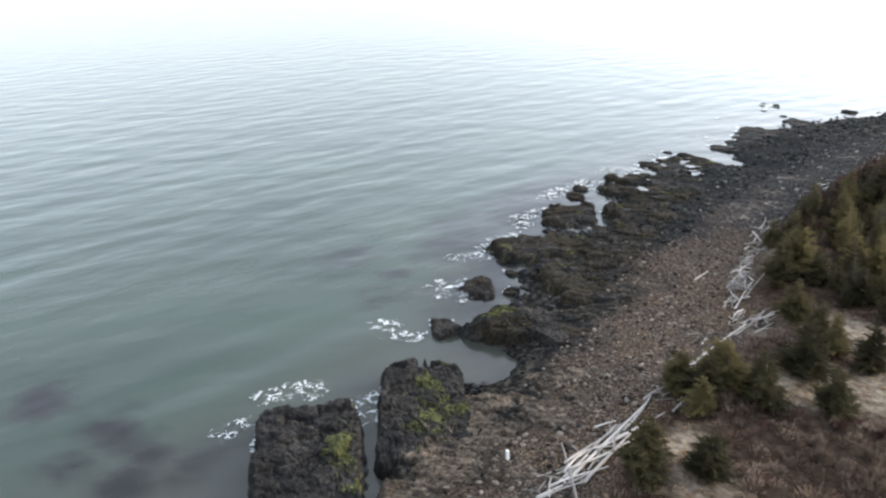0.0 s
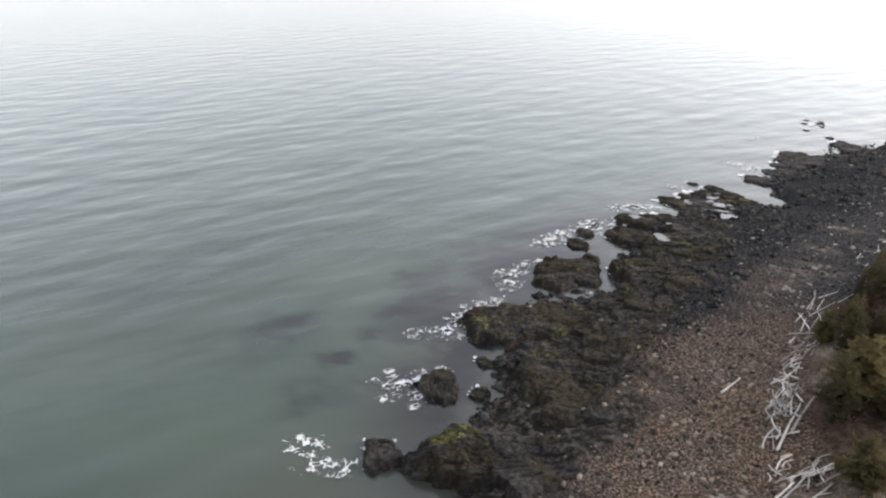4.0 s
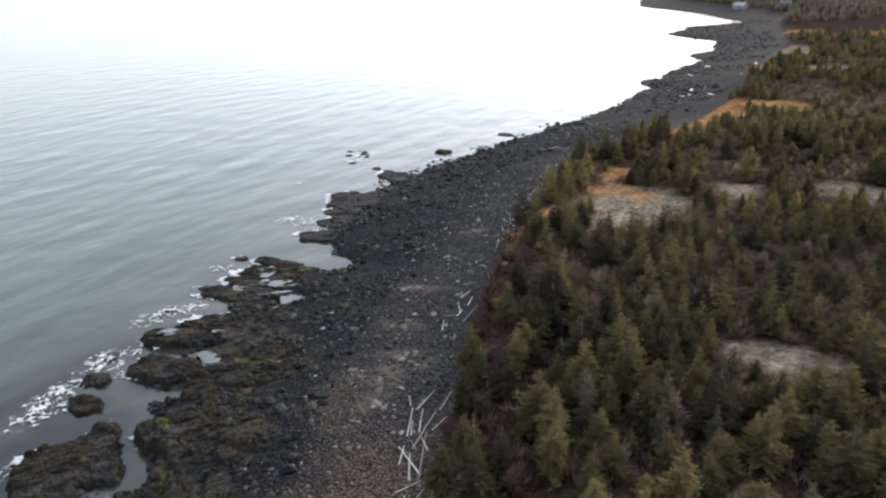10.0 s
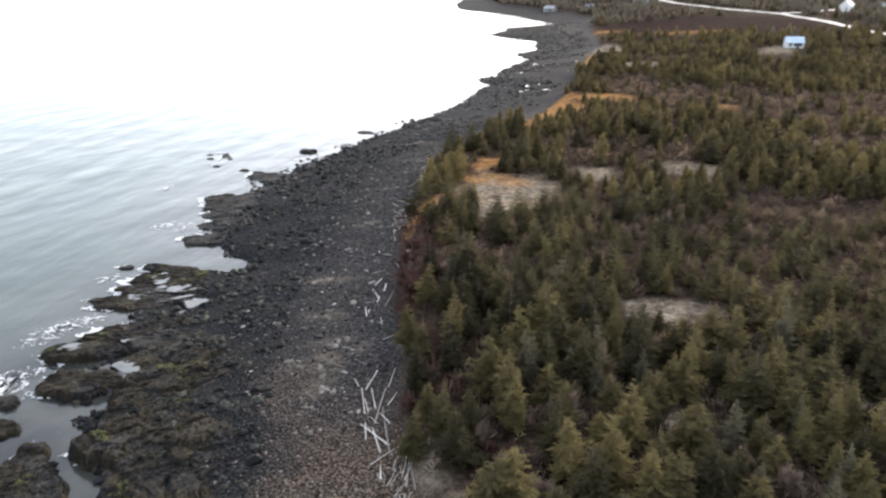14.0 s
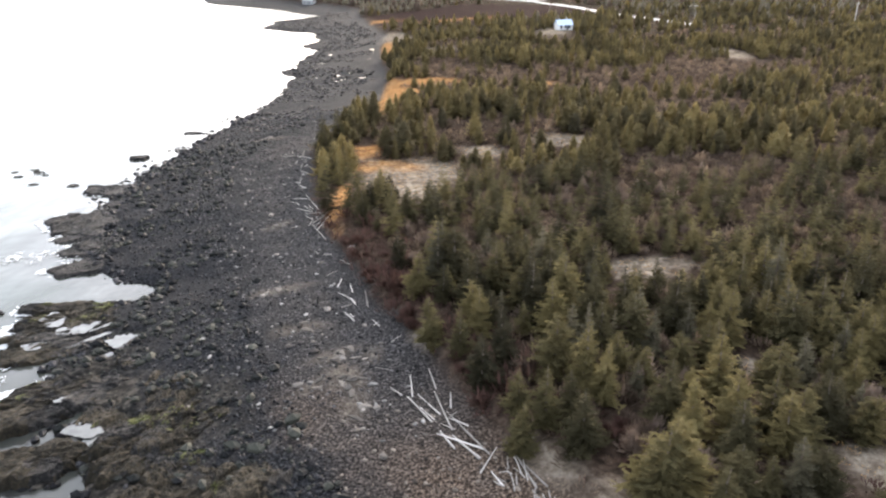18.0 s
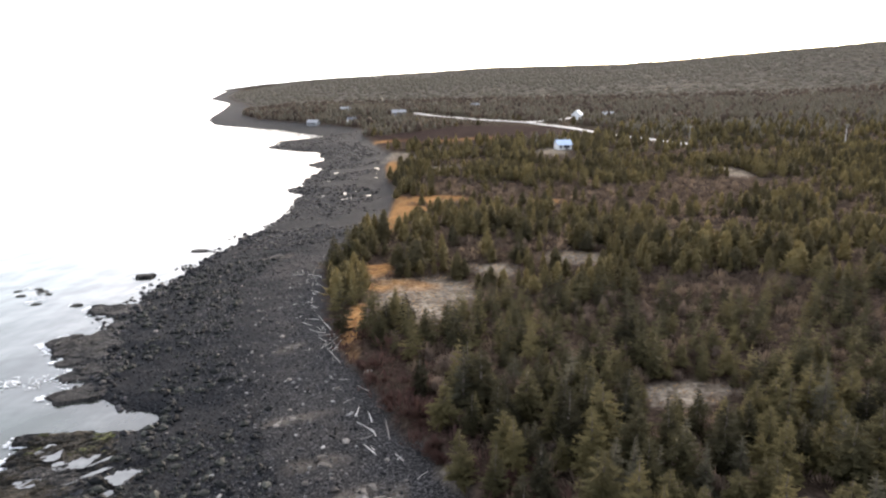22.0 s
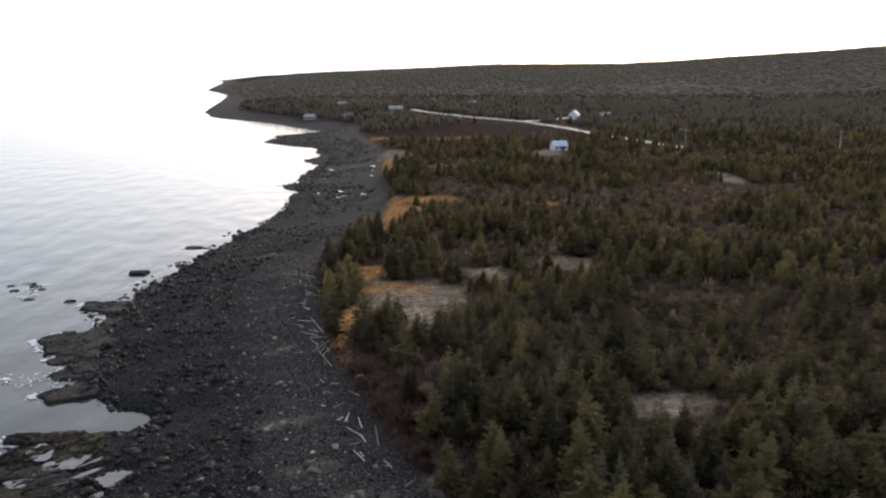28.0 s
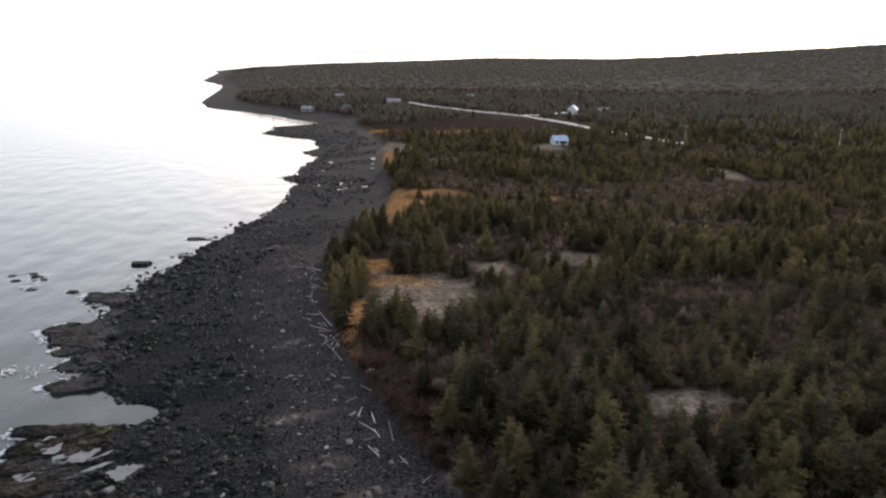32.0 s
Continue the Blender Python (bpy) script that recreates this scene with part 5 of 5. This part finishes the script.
bank = ramp(y, 40, 52) * (1 - ramp(y, 96, 108)) * (1 - ramp(x - wrack_x(y), 6.5, 10.0))
rusty = (np.maximum(np.where(y < 40, 0.35, 0.85) * oval_mask(x, y, RUST_AREAS), 0.9 * bank) > rng.random(len(x))) | (rng.random(len(x)) < 0.14)
size *= np.where(rusty, 1.0 + 0.8 * bank, 0.8 + 0.6 * ramp(fbm(x, y, 7, 121, 2), -0.3, 0.4))
for name, pick, material, label in (("grey_brush", ~rusty, TWIGS, "leafless grey-brown brush between the spruces"), ("rusty_brush", rusty, RUST, "rusty red-brown brush on the bank")):
    v, f = scatter(name, brush, x[pick], y[pick], land(x[pick], y[pick]) - 0.05, size[pick], rng.uniform(0, 6.3, pick.sum()))
    tagged(toned(solid(name, v, f, material), name), label, "brush", kind="stuff")


def dome(seed, twigs, high=0.62):
    """A round leafless shrub one metre across: fine twigs fanning out from the root to a dome."""
    r = np.random.default_rng(seed)
    verts, faces = [], []
    lobe = r.uniform(0, 6.3, 3)
    for _ in range(twigs):
        t, s = r.uniform(0, 6.3), r.random() ** 0.6
        uneven = 0.82 + 0.22 * math.sin(2 * t + lobe[0]) + 0.18 * math.sin(3 * t + lobe[1] + 3 * s) + 0.14 * math.sin(5 * t + lobe[2] - 5 * s)
        rim = np.array([0.5 * s * math.cos(t), 0.5 * s * math.sin(t), high * math.sqrt(max(0.0, 1 - s * s)) + 0.06]) * r.uniform(0.70, 1.15) * uneven
        back = rim * r.uniform(0.5, 0.75) + r.uniform(-0.06, 0.06, 3)
        p = np.array([-math.sin(t), math.cos(t), r.uniform(-0.6, 0.6)]) * r.uniform(0.010, 0.026)
        b = len(verts)
        verts += [back - p, back + p, rim + r.uniform(-0.04, 0.04, 3)]
        faces.append((b, b + 1, b + 2))
    return np.array(verts), np.array(faces)


def stem_mesh(seed):
    r = np.random.default_rng(seed)
    bm = bmesh.new()
    for k in range(7):
        t, lean = k * 0.9 + r.uniform(-0.3, 0.3), r.uniform(0.25, 0.8)
        d = Vector((math.cos(t) * lean, math.sin(t) * lean, 1)).normalized()
        bmesh.ops.create_cone(bm, cap_ends=True, segments=5, radius1=0.012, radius2=0.005, depth=0.42, matrix=Matrix.Translation(d * 0.2) @ d.to_track_quat("Z", "Y").to_matrix().to_4x4())
    me = bpy.data.meshes.new("stool")
    bm.to_mesh(me)
    bm.free()
    me.materials.append(BARK)
    return me


shrubs = []
for s in range(6):
    holder = new("leafless_shrub")
    v, f = dome(520 + s, 620)
    crown = mesh_from("crown", v, f)
    crown.attributes.new("tone", "FLOAT", "POINT").data.foreach_set("value", np.full(len(v), 0.25 + 0.1 * s, np.float32))
    crown.materials.append(RUST if s > 3 else GREY_TWIGS)
    for name, me in (("stool", stem_mesh(s)), ("crown", crown)):
        new(name, me).parent = holder
    tagged(holder, "low rusty red-brown leafless shrub" if s > 3 else "round grey-brown leafless shrub among the spruces", "shrub", "leafless shrubs in the wood")
    shrubs.append(holder)
# x, y, width
DOMES = [(1.2, 82.1, 4.2), (8.1, 73.5, 4.6), (19.4, 58.1, 4.5), (14.7, 42.5, 3.4), (8.9, 53.5, 3.4), (24, 64, 4.0), (12, 77, 3.8), (30, 68, 4.2), (17, 70, 3.6), (4, 92, 3.8), (34, 47, 3.2), (28, 50, 3.0)]
for n in range(64):
    y = random.uniform(38, 118)
    x = float(wrack_x(np.array(y))) + random.uniform(4, 12 + 0.5 * y)
    DOMES.append((x, y, random.uniform(1.8, 3.8)))
for n in range(46):
    y = random.uniform(-14, 26)
    DOMES.append((float(wrack_x(np.array(y))) + random.uniform(3.5, 18), y, random.uniform(1.0, 2.3)))
for n, (x, y, wide) in enumerate(DOMES):
    if n < 12 or clear_of(np.array(x), np.array(y)):
        m = pose(x, y, float(land(x, y)) - 0.05, 0, 0, random.uniform(0, 360)) @ Matrix.Diagonal((wide, wide * random.uniform(0.85, 1.1), wide * random.uniform(0.75, 1.0), 1))
        copy_thing(shrubs[n % 4 if y > 26 else n % 6], m)
for x, y in ((5.3, 65.0), (-4.4, 74.6), (14.0, 41.3), (-4.9, 77.0), (-2.3, 66.8), (-1.2, 63.5), (-3.2, 70.5), (-5.8, 80.5), (-7.2, 84.5), (4.4, 56.0), (6.6, 51.5), (9.5, 48.0), (15.6, 44.0), (12.0, 46.0), (2.2, 60.0), (7.0, 62.0)):
    for k in range(3):
        px, py, wide = x + random.gauss(0, 1.0), y + random.gauss(0, 1.6), random.uniform(1.2, 2.6)
        px = max(px, float(wrack_x(np.array(py))) + 1.6)
        copy_thing(shrubs[4 + k % 2], pose(px, py, float(land(px, py)) - 0.05, 0, 0, random.uniform(0, 360)) @ Matrix.Diagonal((wide, wide, wide * 0.7, 1)))
for p in shrubs:
    for o in (*p.children, p):
        bpy.data.objects.remove(o)

# leafless alders and shrubs that fill the wood between the spruces
alders = [bush(480 + s, 84, 0.75, 0.7) for s in range(5)]
far_alders = [bush(490 + s, 26, 0.8, 1.9) for s in range(5)]
for name, shapes, x0, x1, y0, y1, step, share in (("alder_thicket", alders, -14, 80, 46, 118, 2.2, 0.75), ("distant_thicket", far_alders, -30, 215, 118, 300, 2.5, 0.8),
                                                      ("far_thicket", [bush(495 + s, 9, 0.7, 4.5) for s in range(4)], -80, 400, 300, 620, 4.4, 0.8)):
    x, y = jittered(x0, x1, y0, y1, step)
    ok = clear_of(x, y) & (x < 22 + 0.85 * y) & (rng.random(len(x)) < np.maximum(share * ramp(fbm(x, y, 11, 122, 3), -0.45, 0.25), 0.95 * oval_mask(x, y, BRUSHY, 0.3))) & (x - wrack_x(y) > 4)
    x, y = x[ok], y[ok]
    v, f = scatter(name, shapes, x, y, land(x, y) - 0.1, 1.0 + (1.7 if step < 4 else 2.8) * rng.random(len(x)) ** 1.4, rng.uniform(0, 6.3, len(x)))
    tagged(toned(solid(name, v, f, THICKET), name), "brown leafless alder thicket among the spruces", "shrubs", kind="stuff")
x, y = jittered(-80, 220, 150, 600, 2.6)
ok = (x - wrack_x(y) > 2) & (in_oval(x, y, *FIELD) > 1) & (oval_mask(x, y, PALE) < 0.35) & (oval_mask(x, y, STRAW_AREAS) < 0.5) & (x < 20 + 0.8 * y) & (rng.random(len(x)) < 0.75)
x, y = x[ok], y[ok]
fine = [bush(460 + s, 60, 0.8, 0.55) for s in range(5)]
x7, y7 = jittered(22, 60, -14, 48, 1.0)
ok = (x7 - wrack_x(y7) > 1.5) & (oval_mask(x7, y7, PALE) < 0.5 * rng.random(len(x7))) & (oval_mask(x7, y7, STRAW_AREAS) < 0.5) & (rng.random(len(x7)) < 0.2 + 0.7 * ramp(fbm(x7, y7, 4, 123, 2), -0.3, 0.3))
x7, y7 = x7[ok], y7[ok]
v, f = scatter("twiggy_brush", fine, x7, y7, land(x7, y7) - 0.05, 0.6 + 0.9 * rng.random(len(x7)), rng.uniform(0, 6.3, len(x7)))
tagged(toned(solid("twiggy_brush", v, f, GREY_TWIGS), "twiggy_brush"), "tangled leafless brush behind the driftwood", "brush", kind="stuff")
v, f = scatter("far_brush", [bush(420 + s, 5, 1.0, 2.5) for s in range(4)], x, y, land(x, y), 0.6 + 1.0 * rng.random(len(x)), rng.uniform(0, 6.3, len(x)))
tagged(toned(solid("distant_brush", v, f, TWIGS), "far_brush"), "leafless brown brush in the distance", "brush", kind="stuff")
blades = [bush(440 + s, 9, 0.9, 1.5) for s in range(5)]
x, y = jittered(-45, 62, -12, 215, 0.62)
w = np.maximum(oval_mask(x, y, STRAW_AREAS), 0.5 * oval_mask(x, y, PALE))
ok = (rng.random(len(x)) < w * 0.8) & (x - wrack_x(y) > 1.2)
x, y = x[ok], y[ok]
v, f = scatter("grass", blades, x, y, land(x, y) - 0.02, 0.22 + 0.3 * rng.random(len(x)), rng.uniform(0, 6.3, len(x)))
tagged(toned(solid("dry_grass", v, f, STRAW), "grass"), "dry orange and straw-coloured grass in the clearings", "grass", kind="stuff")

# ---- foam at the rocks ----
verts, faces, body = [], [], []
# where the swell breaks most
BREAKS = [(-28.2, 26.2), (-29.4, 29.1), (-30.2, 31.8), (-35.2, 37.6), (-37.1, 41.1), (-37.9, 43.9), (-38.2, 48.7), (-43.1, 56.6), (-72.5, 137.5), (-70.5, 134.0), (-69.4, 134.5), (-67.4, 110.1), (-53.3, 93.4), (-52.2, 137.5), (-53.7, 121.5), (-49.9, 94.4), (-42.4, 58.0), (-38.7, 47.6), (-35.4, 38.6), (-21.7, 18.6), (-26.0, 26.0), (-1.0, -7.2), (-3.9, -6.8), (0.8, -5.2), (8.0, -27.5), (8.8, -28.7), (10.1, -15.6), (12.3, -15.5), (4.8, -23.4), (4.8, -22.2), (5.9, -18.1), (-9.5, 6.2), (-8.9, 3.8), (-17.5, 14.2), (-27.6, 28.7), (-10.3, 3.3), (-7.6, 5.5), (-6.7, 4.2), (-17.1, 14.4), (-15.0, 15.3), (-17.2, 10.8), (-27.0, 25.5), (-24.3, 26.3), (-20.9, 18.5), (-22.4, 20.5), (-36.7, 41.4), (-35.7, 37.3), (-39.0, 47.5), (-43.2, 58.5), (-51.1, 94.5), (-45.8, 94.4), (-68.6, 130.9), (-41.3, 61.4), (-36.5, 50.9), (-47.5, 72.3)]


def froth(fx, fy, r, full):
    if float(land(fx, fy)) > -0.02:
        return
    n0 = len(verts)
    verts.append((fx, fy, 0.17))
    body.append(full)
    for ring, share in ((0.55, 0.6 * full), (1.0, -0.05)):
        for j in range(14):
            w = 2 * math.pi * j / 14
            k2 = r * ring * random.uniform(0.75, 1.2)
            verts.append((fx + k2 * math.cos(w) * 0.75, fy + k2 * math.sin(w) * 1.25, 0.14))
            body.append(share)
    for j in range(14):
        p, n_ = n0 + 1 + j, n0 + 1 + (j + 1) % 14
        faces.extend([(n0, p, n_), (p, p + 14, n_ + 14), (p, n_ + 14, n_)])


def surf(cx, cy, a, b, turn, seed):
    """A ragged strip of foam along the seaward side of a ledge."""
    th = np.linspace(0, 2 * math.pi, 120)
    c, s = np.cos(th), np.sin(th)
    reach = outline(c, s, seed)
    k, q = math.cos(radians(turn)), math.sin(radians(turn))
    lx, ly = a * reach * c, b * reach * s
    ox, oy = lx * k - ly * q, lx * q + ly * k
    far = np.hypot(ox, oy)
    seaward = np.clip(-ox / far * 1.1 - 0.1, 0, 1) * np.clip(0.75 + 1.3 * fbm(c * 3 + seed, s * 3, 1.0, 170 + seed, 2), 0, 1.2)
    wide = 0.3 + 0.8 * np.clip(0.5 + fbm(c * 4 + seed, s * 4, 1.0, 190 + seed, 2), 0, 1)
    n0 = len(verts)
    for t in range(120):
        for share, at_ in ((0.48, 0.84), (0.48, 0.97), (0.16, 0.97 + 0.45 * wide[t] / far[t]), (-0.25, 0.97 + wide[t] / far[t])):
            verts.append((cx + ox[t] * at_, cy + oy[t] * at_, 0.13))
            body.append(share * seaward[t] - 0.5 * (1 - seaward[t]))
    for t in range(119):
        for r in range(3):
            p = n0 + 4 * t + r
            if seaward[t] > 0.05:
                faces.extend([(p, p + 4, p + 5), (p, p + 5, p + 1)])


for n, (cx, cy, a, b, turn, high) in enumerate(LEDGES_NEAR + LEDGES_FAR):
    if float(shore_x(np.array(cy))) + 5 > cx:
        surf(cx, cy, a, b, turn, 3 + n)
for bx, by in BREAKS:
    for _ in range(4):
        froth(bx + random.gauss(0, 0.7), by + random.gauss(0, 0.8), random.uniform(0.7, 1.8), -0.05 + 0.20 * random.random())
foam = solid("sea_foam", verts, faces, FOAM)
foam.data.attributes.new("body", "FLOAT", "POINT").data.foreach_set("value", np.array(body, np.float32))
tagged(foam, "white broken foam where the swell meets the rocks", "foam", kind="stuff")


# ---- road and houses ----
def ribbon(name, path, half, label):
    p = np.array(path, float)
    s = np.concatenate([[0], np.cumsum(np.hypot(*np.diff(p, axis=0).T))])
    q = np.arange(0, s[-1], 3.0)
    x, y = np.interp(q, s, p[:, 0]), np.interp(q, s, p[:, 1])
    d = np.gradient(np.stack([x, y], 1), axis=0)
    n = np.stack([-d[:, 1], d[:, 0]], 1) / np.hypot(*d.T)[:, None]
    rows = []
    for off, lift in ((-half - 1.2, -0.3), (-half, 0.45), (0, 0.6), (half, 0.45), (half + 1.2, -0.3)):
        rows.append(np.stack([x + n[:, 0] * off, y + n[:, 1] * off, land(x, y) + lift], 1))
    ob = solid(name, np.stack(rows, 1).reshape(-1, 3), grid_faces(len(x), 5), GRAVEL, True)
    tagged(ob, label, "road", kind="structure")


ribbon("road", ROAD, 1.5, "pale gravel road winding past the houses")
ribbon("lane", LANE, 1.1, "pale gravel lane branching up to the white house")


def paint(name, colour, rough=0.6):
    d, l = tuple(c * 0.8 for c in colour), tuple(min(1, c * 1.12) for c in colour)
    return rough_surface(name, d, colour, l, 0.4, 3.0, rough, 0.01)


WHITE, BLUE, GREY, DARK, GLASS = (paint("white_clapboard", (0.75, 0.75, 0.73)), paint("blue_metal_roof", (0.36, 0.45, 0.58), 0.4), paint("grey_shingle", (0.28, 0.28, 0.28)),
                                  paint("dark_roof", (0.12, 0.12, 0.13)), paint("window_glass", (0.03, 0.035, 0.04), 0.1))


def house(x, y, turn, long, deep, wall, rise, walls, roof, label, chimney=True):
    h = new("house")
    h.matrix_world = pose(x, y, float(land(x, y)) - 0.2, 0, 0, turn)
    bm = bmesh.new()
    box(bm, 0, 0, 0, long, deep, wall)
    a = [bm.verts.new(p) for p in ((-long / 2, -deep / 2, wall), (-long / 2, deep / 2, wall), (-long / 2, 0, wall + rise))]
    b = [bm.verts.new(p) for p in ((long / 2, -deep / 2, wall), (long / 2, deep / 2, wall), (long / 2, 0, wall + rise))]
    for f_ in ((a[0], a[2], a[1]), (b[0], b[1], b[2]), (a[0], b[0], b[2], a[2]), (a[1], a[2], b[2], b[1])):
        bm.faces.new(f_)
    body = part("wall", bm, walls, h)
    for side in (-1, 1):
        bm = bmesh.new()
        over, thick = 0.35, 0.14
        y0, z0 = side * (deep / 2 + over), wall - over * rise / (deep / 2)
        pts = [(-long / 2 - over, y0, z0 + 0.05), (long / 2 + over, y0, z0 + 0.05), (long / 2 + over, 0, wall + rise + 0.05), (-long / 2 - over, 0, wall + rise + 0.05)]
        low = [bm.verts.new(p) for p in pts]
        high_ = [bm.verts.new((p[0], p[1], p[2] + thick)) for p in pts]
        bm.faces.new(low), bm.faces.new(high_)
        for k in range(4):
            bm.faces.new((low[k], low[(k + 1) % 4], high_[(k + 1) % 4], high_[k]))
        roof_side = part("roof", bm, roof, h)
    if chimney:
        bm = bmesh.new()
        box(bm, long * 0.2, 0.3, wall + rise - 0.5, 0.6, 0.6, 1.4)
        part("chimney", bm, GREY, h)
    for k in range(3):
        for side in (-1, 1):
            bm = bmesh.new()
            box(bm, (k - 1) * long * 0.3, side * (deep / 2 + 0.03), wall * 0.4, 0.9, 0.08, 1.1)
            w = part("window", bm, GLASS, h)
            bm = bmesh.new()
            box(bm, (k - 1) * long * 0.3, side * (deep / 2 + 0.07), wall * 0.4 - 0.12, 1.15, 0.16, 0.1)
            part("sill", bm, WHITE, w)
    bm = bmesh.new()
    box(bm, long * 0.15, -deep / 2 - 0.04, 0.2, 0.95, 0.08, 2.05)
    part("door", bm, DARK, h)
    tagged(h, label, "house", "houses by the road")


house(67.5, 328, 8, 6.4, 5.4, 2.3, 1.9, WHITE, BLUE, "small white house with a blue metal roof among spruces")
house(121, 527, 62, 7.6, 6.0, 4.2, 2.7, WHITE, WHITE, "tall white gabled house above the gravel road")
house(149, 548, 10, 9.0, 6.0, 2.6, 1.6, WHITE, GREY, "low white shed beside the gravel lane", False)
house(-8, 610, 6, 11.0, 6.5, 3.0, 2.0, GREY, GREY, "long grey house with a pale roof near the shore")
house(66, 720, 0, 8, 6, 2.6, 1.9, WHITE, GREY, "white farmhouse on the far slope")
house(-58, 690, 10, 9, 6.5, 2.8, 2.0, WHITE, GREY, "white cottage in the trees behind the cove")
house(-78, 610, -20, 9, 6, 2.8, 2.0, GREY, GREY, "grey boathouse at the edge of the cove", False)
house(-46, 600, 15, 7, 5, 2.5, 1.8, WHITE, DARK, "small white hut near the cove", False)


def pole(x, y, high):
    p = new("utility_pole")
    p.matrix_world = pose(x, y, float(land(x, y)) - 0.3)
    bm = bmesh.new()
    bmesh.ops.create_cone(bm, cap_ends=True, segments=8, radius1=0.17, radius2=0.11, depth=high, matrix=Matrix.Translation((0, 0, high / 2)))
    part("shaft", bm, DRIFT, p)
    bm = bmesh.new()
    box(bm, 0, 0, high - 0.9, 2.2, 0.12, 0.14, 0.02)
    part("crossarm", bm, DRIFT, p)
    tagged(p, "bare grey wooden utility pole above the trees", "pole", "utility poles")


pole(188, 312, 11)
pole(132, 345, 9)
